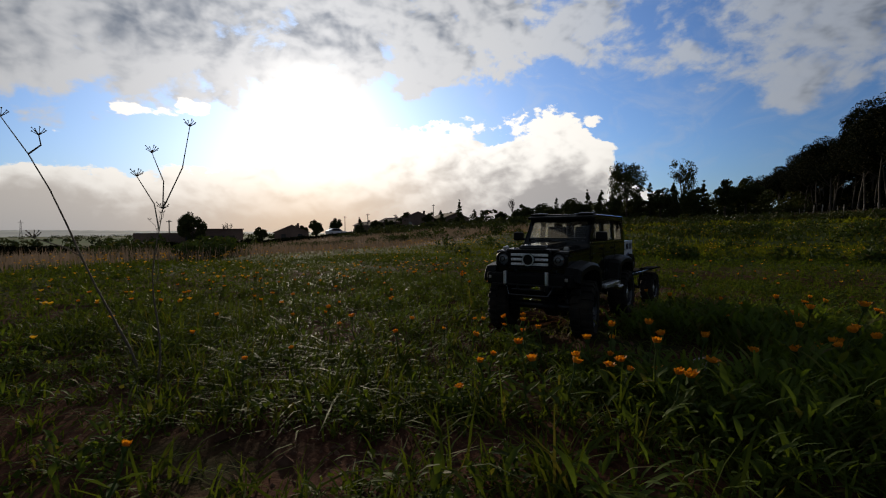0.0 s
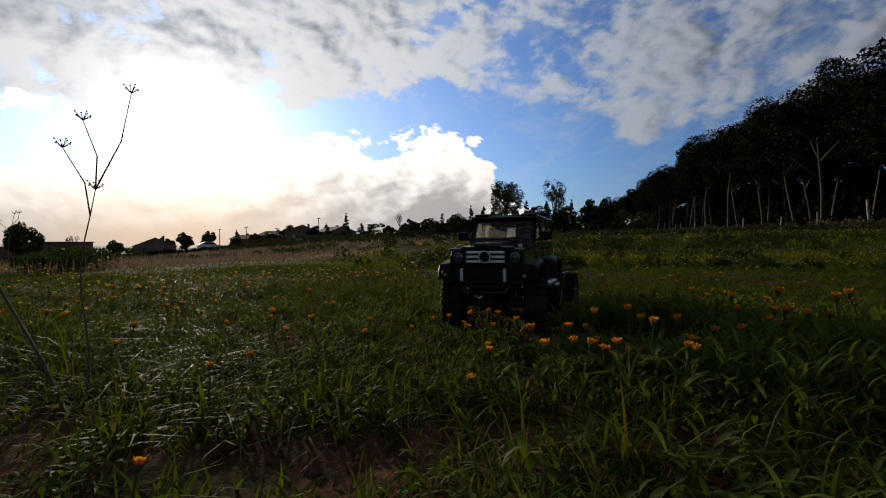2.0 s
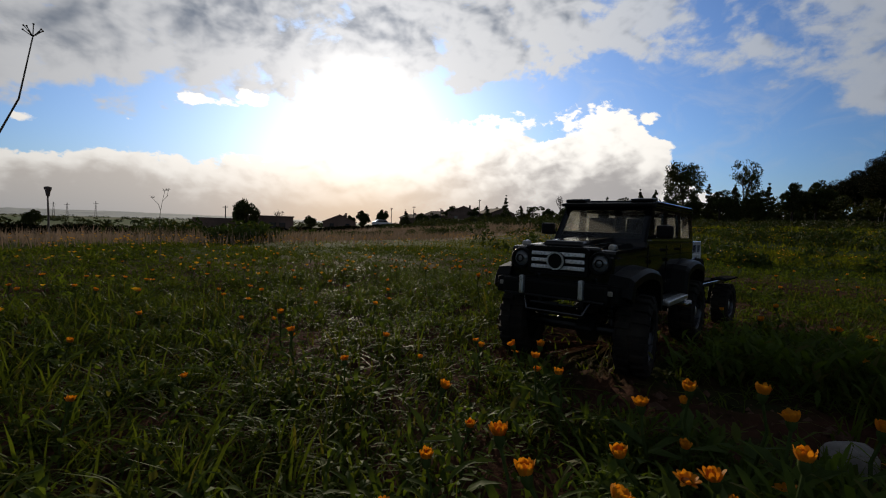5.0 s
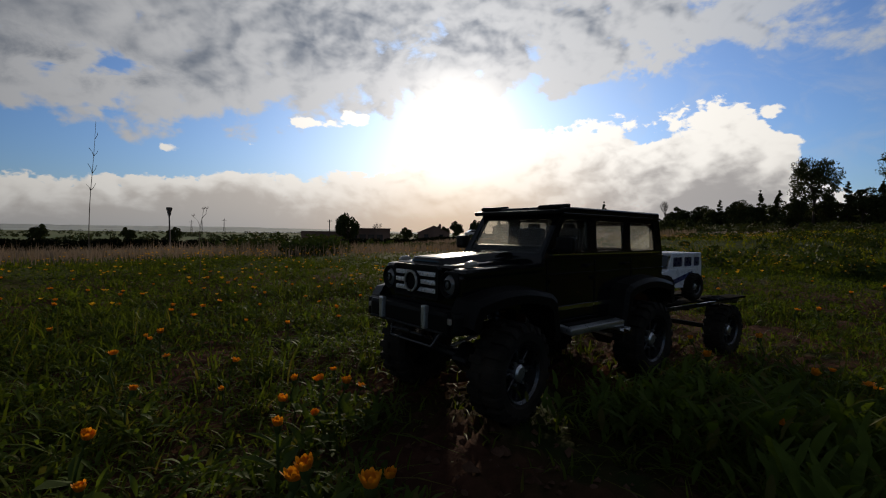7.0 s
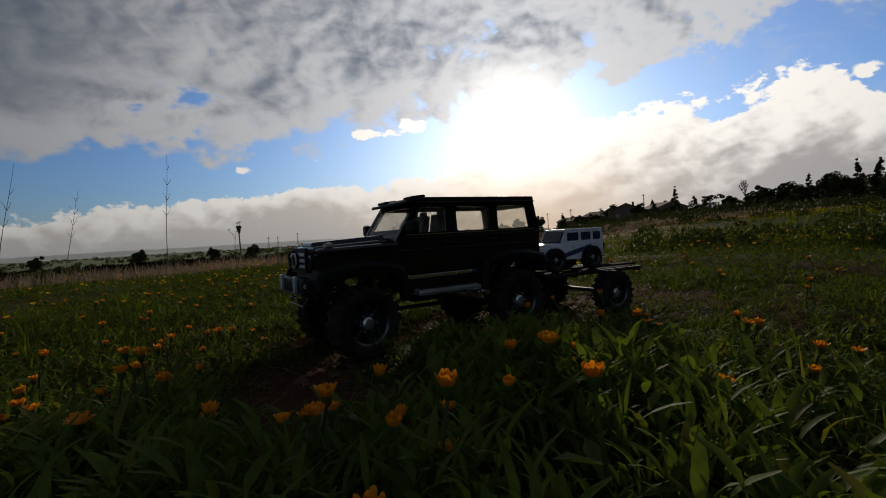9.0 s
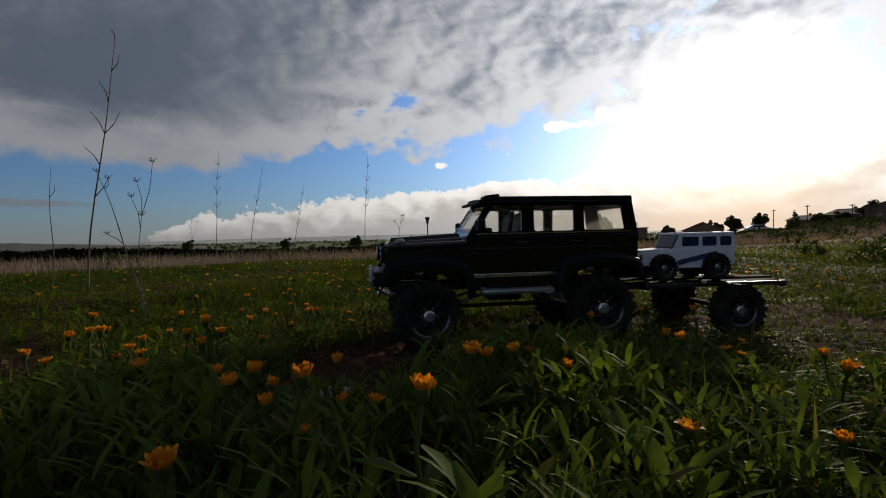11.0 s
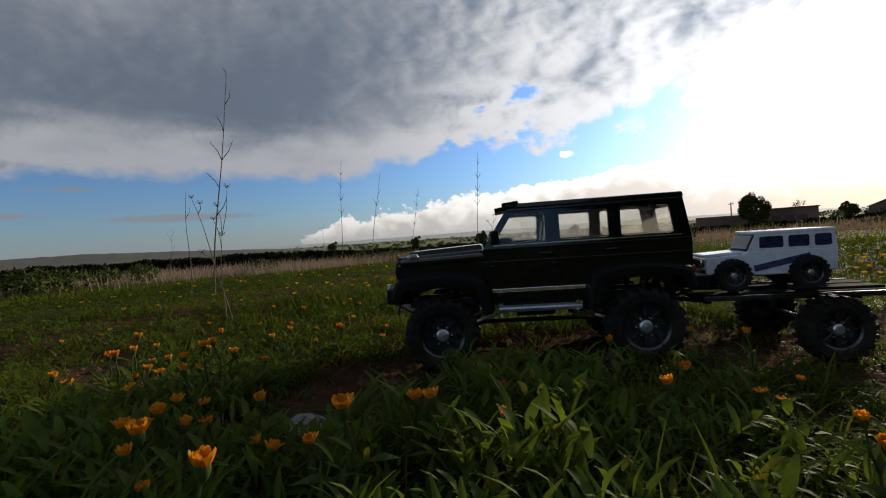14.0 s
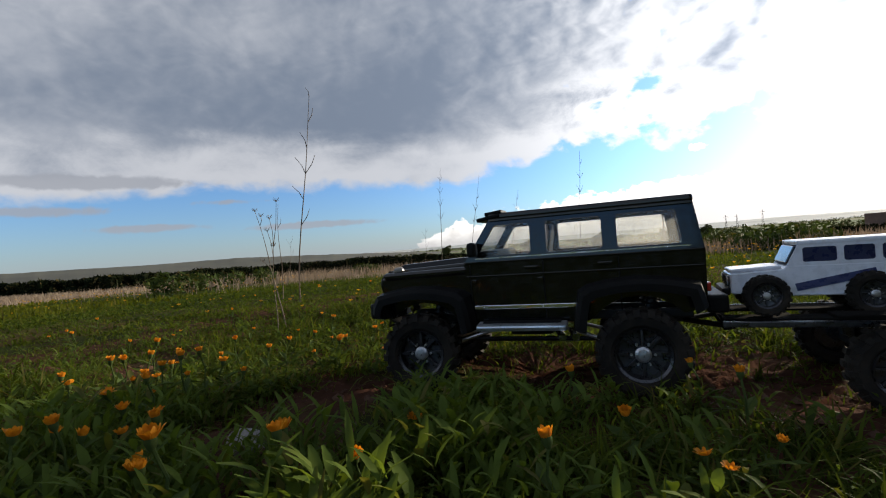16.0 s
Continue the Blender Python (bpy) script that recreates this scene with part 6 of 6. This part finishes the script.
    for d0, step, hi in ((190, 1.1, 2.6), (300, 0.8, 3.2), (520, 0.55, 4.0), (900, 0.4, 5.0)):
        for az in np.arange(18, 86, step):
            if math.sin(az * 0.9 + d0) + math.sin(az * 2.3 + d0 * 0.3) < -0.4:
                continue
            v = heading(az + rng.uniform(-0.2, 0.2)) * (d0 * rng.uniform(0.96, 1.04))
            rad = hi * rng.uniform(0.5, 1.0) * 0.6
            lumps.append((v.x, v.y, float(terrain(v.x, v.y)) + rad * 0.7, rad * 1.5))
    v, t = foliage(lumps, 60, 0.8, 0.5)
    tagged(new("field_hedges", mesh_tris("field_hedges", v, t, M_TREE, False)), "dark tree lines and hedges across the plain", "hedges", kind="stuff")
    # rusty brambles at the foot of the grove
    n = 420
    u = rng.uniform(4, 120, n)
    off = rng.uniform(14.2, 15.6, n)
    x, y = g.x * u + p.x * off, g.y * u + p.y * off
    v, t = foliage(list(zip(x, y, terrain(x, y) + rng.uniform(0.05, 0.35, n), rng.uniform(0.2, 0.5, n))), 70, 0.10)
    tagged(new("brambles", mesh_tris("brambles", v, t, M_BRAMBLE, False)), "rusty brown leafless brambles below the pines", "brambles", kind="stuff")
    # dark leafy weeds over the meadow towards the grove
    n = 620
    d = 3.0 + 13.0 * rng.uniform(0, 1, n) ** 1.3
    az = rng.uniform(-76, 4, n)
    x, y = -np.sin(np.radians(az)) * d, np.cos(np.radians(az)) * d
    keep = rng.uniform(0, 1, n) < patchy(x, y, 0.45)
    x, y = x[keep], y[keep]
    rad = rng.uniform(0.07, 0.17, len(x))
    v, t = foliage(list(zip(x, y, terrain(x, y) + rad * 0.3, rad)), 110, 0.030)
    tagged(new("leafy_weeds", mesh_tris("leafy_weeds", v, t, M_WEED, False)), "dark green leafy weeds standing in the meadow", "weeds", kind="stuff")
    # weed clumps in the meadow
    lumps = []
    for az, d, r in ((38, 4.6, 0.16), (36, 4.9, 0.20), (33, 5.2, 0.13), (26, 7.5, 0.2), (21, 8.0, 0.18), (18, 8.4, 0.2), (11, 9, 0.22), (8, 8.5, 0.2), (46, 6.2, 0.2),
                     (43, 5.8, 0.22), (4, 9.5, 0.25), (-6, 10, 0.3), (-40, 9, 0.22), (-35, 8, 0.2), (-47, 7.5, 0.22), (-52, 8.5, 0.2), (-30, 10, 0.25), (72, 5.6, 0.16), (88, 6, 0.14), (104, 5.4, 0.18), (112, 4.6, 0.2)):
        for _ in range(7):
            p0 = on_ground(az + rng.normal(0, 1.6), d + rng.normal(0, 0.25))
            lumps.append((p0.x, p0.y, p0.z + r * 0.5, r * rng.uniform(0.5, 0.9)))
    v, t = foliage(lumps, 90, 0.035)
    tagged(new("weed_clumps", mesh_tris("weed_clumps", v, t, M_WEED, False)), "bushy dark green weed clumps in the meadow", "weeds", kind="stuff")


build_trees()


def build_farm():
    # long low farm building behind a wall
    def block(name, label, az0, az1, d, top_el, depth, mat, parent=None):
        a, b = heading(az0) * d, heading(az1) * d
        mid = (a + b) / 2
        ln = (b - a).length
        g = float(terrain(mid.x, mid.y))
        top = math.tan(radians(top_el)) * d + 0.22
        h = top - g + 0.5
        turn = math.degrees(math.atan2(b.y - a.y, b.x - a.x))
        return mid, g, h, ln, turn
    mid, g, h, ln, turn = block("farm", "", 34.0, 23.6, 78, 0.45, 6, M_WALL)
    farm = empty("farm_building", Matrix.Translation((mid.x, mid.y, g - 0.5)) @ pose(0, 0, 0, 0, 0, turn), "long low brown farm building with flat roofs", "building")
    bm = bmesh.new()
    add_box(bm, (ln * 0.62, 6, h), (ln * 0.19, 3, h / 2), (0, 0, 0), 0.05)
    part("main_wall", bm, M_WALL, farm)
    bm = bmesh.new()
    add_box(bm, (ln * 0.64, 6.4, 0.16), (ln * 0.19, 3, h + 0.08), (0, 0, 0), 0.03)
    part("roof", bm, M_ROOF, farm)
    bm = bmesh.new()
    add_box(bm, (ln * 0.40, 0.4, h * 0.86), (-ln * 0.31, 0.2, h * 0.43), (0, 0, 0), 0.05)
    part("yard_wall", bm, M_WALL, farm)
    for k in range(5):
        box_part("doorway", M_CARGLASS, farm, (1.0, 0.1, 1.7), (ln * (-0.02 + 0.1 * k), -0.02, h * 0.45), bevel=0.02)

    def house(az, d, width, depth, eave, ridge, turn_extra=0, label="small brown house with a tiled gable roof"):
        p0 = on_ground(az, d, 0.3)
        ob = empty("house", Matrix.Translation(p0) @ pose(0, 0, 0, 0, 0, az + turn_extra), label, "house", "houses beyond the field")
        bm = bmesh.new()
        one = [(-width / 2, 0), (width / 2, 0), (width / 2, eave), (0, ridge), (-width / 2, eave)]
        vs0 = [bm.verts.new((x, -depth / 2, z)) for x, z in one]
        vs1 = [bm.verts.new((x, depth / 2, z)) for x, z in one]
        bm.faces.new(vs0)
        bm.faces.new(vs1[::-1])
        for i in range(5):
            bm.faces.new((vs0[(i + 1) % 5], vs0[i], vs1[i], vs1[(i + 1) % 5]))
        bmesh.ops.recalc_face_normals(bm, faces=bm.faces[:])
        part("wall", bm, M_WALL, ob)
        pitch = math.degrees(math.atan2(ridge - eave, width / 2))
        slope = math.hypot(width / 2, ridge - eave) + 0.35
        for s in (-1, 1):
            box_part("roof", M_ROOF, ob, (slope, depth + 0.5, 0.14), (s * (width / 4 + 0.08), 0, (eave + ridge) / 2 + 0.06), (0, s * pitch, 0), bevel=0.03)
        box_part("chimney", M_WALL, ob, (0.5, 0.5, 1.0), (width * 0.2, depth * 0.2, ridge + 0.1), bevel=0.04)
        for s in (-1, 1):
            box_part("window", M_CARGLASS, ob, (0.9, 0.08, 1.1), (s * width * 0.24, -depth / 2 - 0.02, eave * 0.55), bevel=0.02)
    house(18.2, 108, 7.0, 8, 1.9, 3.4)
    house(3.2, 122, 8.0, 9, 3.0, 4.6)
    house(5.6, 130, 9.0, 8, 2.6, 3.8, 60)
    house(-0.6, 126, 8.0, 8, 2.6, 4.0, 30)
    house(8.8, 132, 9.0, 7, 2.2, 3.2, 70)
    # poles
    for az, d, top in ((9.3, 118, 2.3), (1.3, 118, 3.4), (12.0, 130, 2.0), (30.8, 86, 1.5), (6.0, 118, 2.2)):
        p0 = on_ground(az, d, 0.3)
        h = math.tan(radians(top)) * d + 0.22 - p0.z
        ob = empty("utility_pole", Matrix.Translation(p0), "thin dark utility pole beyond the field", "pole", "utility poles")
        bm = bmesh.new()
        add_tube(bm, (0, 0, 0), (0, 0, h), 0.11, 0.08, 8)
        part("shaft", bm, M_POLE, ob)
        box_part("cross_arm", M_POLE, ob, (0.9, 0.1, 0.1), (0, 0, h - 0.25), bevel=0.02)
        bm = bmesh.new()
        add_tube(bm, (0.3, 0, h - 0.2), (0.3, 0, h - 0.02), 0.05, 0.03, 8)
        part("insulator", bm, M_POST, ob)
    # lattice masts far out on the plain
    for az, d, h in ((42.0, 900, 26), (44.2, 900, 22), (45.2, 900, 22)):
        p0 = on_ground(az, d, 0.5)
        ob = empty("far_mast", Matrix.Translation(p0), "thin lattice mast far out on the plain", "mast", "far masts")
        bm = bmesh.new()
        for sx in (-1, 1):
            add_tube(bm, (sx * 2.2, 0, 0), (sx * 0.4, 0, h), 0.25, 0.2, 5)
            for k in range(5):
                z0, z1 = h * k / 5, h * (k + 1) / 5
                add_tube(bm, (sx * (2.2 - 1.8 * k / 5), 0, z0), (-sx * (2.2 - 1.8 * (k + 1) / 5), 0, z1), 0.14, sides=4)
        part("lattice", bm, M_POLE, ob)
        box_part("arm", M_POLE, ob, (9, 0.4, 0.4), (0, 0, h * 0.86))
    # stake with a dark head in the verge
    p0 = on_ground(50.0, 10.5, 0.05)
    ob = empty("stake", Matrix.Translation(p0), "thin dark stake with a flared head in the dry verge", "stake")
    bm = bmesh.new()
    add_path(bm, [Vector((0.01 * math.sin(k), 0, 0.24 * k)) for k in range(5)], [0.020 - 0.002 * k for k in range(5)], 8)
    part("shaft", bm, M_POLE, ob)
    bm = bmesh.new()
    add_lathe(bm, [(0.012, 0.86), (0.03, 0.90), (0.04, 0.97), (0.055, 1.00), (0.058, 1.04), (0.02, 1.05), (0.001, 1.05)], (0, 0, 0), "Z", 14)
    part("head", bm, M_POLE, ob)
    # pale fence posts along the grove
    g2 = Vector((math.sin(radians(28)), math.cos(radians(28)), 0))
    p2 = Vector((g2.y, -g2.x, 0))
    base = None
    rn = random.Random(11)
    for k in range(20):
        v = g2 * (5 + 5.2 * k + rn.uniform(-0.6, 0.6)) + p2 * (14.6 + rn.uniform(-0.5, 0.5))
        m = Matrix.Translation((v.x, v.y, float(terrain(v.x, v.y)) - 0.1)) @ pose(0, 0, 0, rn.uniform(-4, 4), rn.uniform(-4, 4), rn.uniform(0, 90)) @ Matrix.Scale(rn.uniform(0.7, 1.15), 4)
        if base is None:
            bm = bmesh.new()
            add_tube(bm, (0, 0, 0), (0.01, 0, 1.35), 0.065, 0.05, 8)
            add_tube(bm, (0.01, 0, 1.35), (0.01, 0, 1.40), 0.05, 0.02, 8)
            base = tagged(part("fence_post", bm, M_POST, None), "weathered pale wooden fence post by the pines", "fence post", "fence posts")
            base.matrix_world = m
        else:
            c = copy_thing(base, m)
            c.matrix_world = m


build_farm()


def build_car():
    p0 = on_ground(13.1, 92)
    lift = math.tan(radians(-0.15)) * 92 + 0.22
    car = empty("parked_car", Matrix.Translation((p0.x, p0.y, max(p0.z, lift - 0.4))) @ pose(0, 0, 0, 0, 0, 13.1 + 18), "white parked car beyond the field", "car")
    bm = bmesh.new()
    add_prism(bm, [(-1.95, 0.35), (1.95, 0.35), (2.0, 0.62), (1.85, 0.82), (0.95, 0.92), (0.45, 1.36), (-1.0, 1.42), (-1.7, 1.0), (-1.98, 0.9)], -0.82, 0.82)
    bmesh.ops.bevel(bm, geom=bm.edges[:], offset=0.06, segments=2, affect="EDGES")
    part("body", bm, M_CAR, car)
    for s in (-1, 1):
        bm = bmesh.new()
        vs = [bm.verts.new((x, s * 0.835, z)) for x, z in ((0.82, 0.95), (0.42, 1.28), (-0.95, 1.32), (-1.45, 0.98))]
        bm.faces.new(vs)
        bmesh.ops.solidify(bm, geom=bm.faces[:], thickness=0.01)
        part("side_window", bm, M_CARGLASS, car)
        for x in (-1.2, 1.25):
            bm = bmesh.new()
            add_lathe(bm, [(0.18, -0.1), (0.30, -0.11), (0.32, 0), (0.30, 0.11), (0.18, 0.1), (0.001, 0.06)], (x, s * 0.76, 0.32), "Y", 20)
            part("wheel", bm, M_RUBBER, car)


build_car()


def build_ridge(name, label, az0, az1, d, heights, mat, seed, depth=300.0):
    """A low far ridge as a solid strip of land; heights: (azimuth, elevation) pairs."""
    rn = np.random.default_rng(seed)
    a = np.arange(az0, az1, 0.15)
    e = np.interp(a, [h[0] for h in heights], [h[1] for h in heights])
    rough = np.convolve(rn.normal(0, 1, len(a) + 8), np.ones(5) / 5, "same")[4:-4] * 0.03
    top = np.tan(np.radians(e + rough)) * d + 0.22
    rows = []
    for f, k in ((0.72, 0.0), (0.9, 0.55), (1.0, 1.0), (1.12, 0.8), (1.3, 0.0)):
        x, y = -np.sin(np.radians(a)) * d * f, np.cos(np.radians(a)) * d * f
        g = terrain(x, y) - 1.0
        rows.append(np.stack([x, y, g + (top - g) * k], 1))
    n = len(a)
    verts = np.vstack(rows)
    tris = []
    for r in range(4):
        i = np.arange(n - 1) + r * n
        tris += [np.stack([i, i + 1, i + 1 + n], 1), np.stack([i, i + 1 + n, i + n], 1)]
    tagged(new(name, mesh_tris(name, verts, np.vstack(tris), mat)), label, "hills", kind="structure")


build_ridge("ridge_far", "low hills beyond the plain, distance haze painted pale into their colour", 14, 130, 3200,
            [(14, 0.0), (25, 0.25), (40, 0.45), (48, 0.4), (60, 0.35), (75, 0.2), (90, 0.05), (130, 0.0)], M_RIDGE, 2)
build_ridge("ridge_scrub", "dark scrubby low ridge on the horizon", 74, 135, 420,
            [(74, -0.6), (82, -0.1), (92, 0.35), (100, 0.65), (110, 0.6), (120, 0.75), (135, 0.6)], M_RIDGE_NEAR, 3)
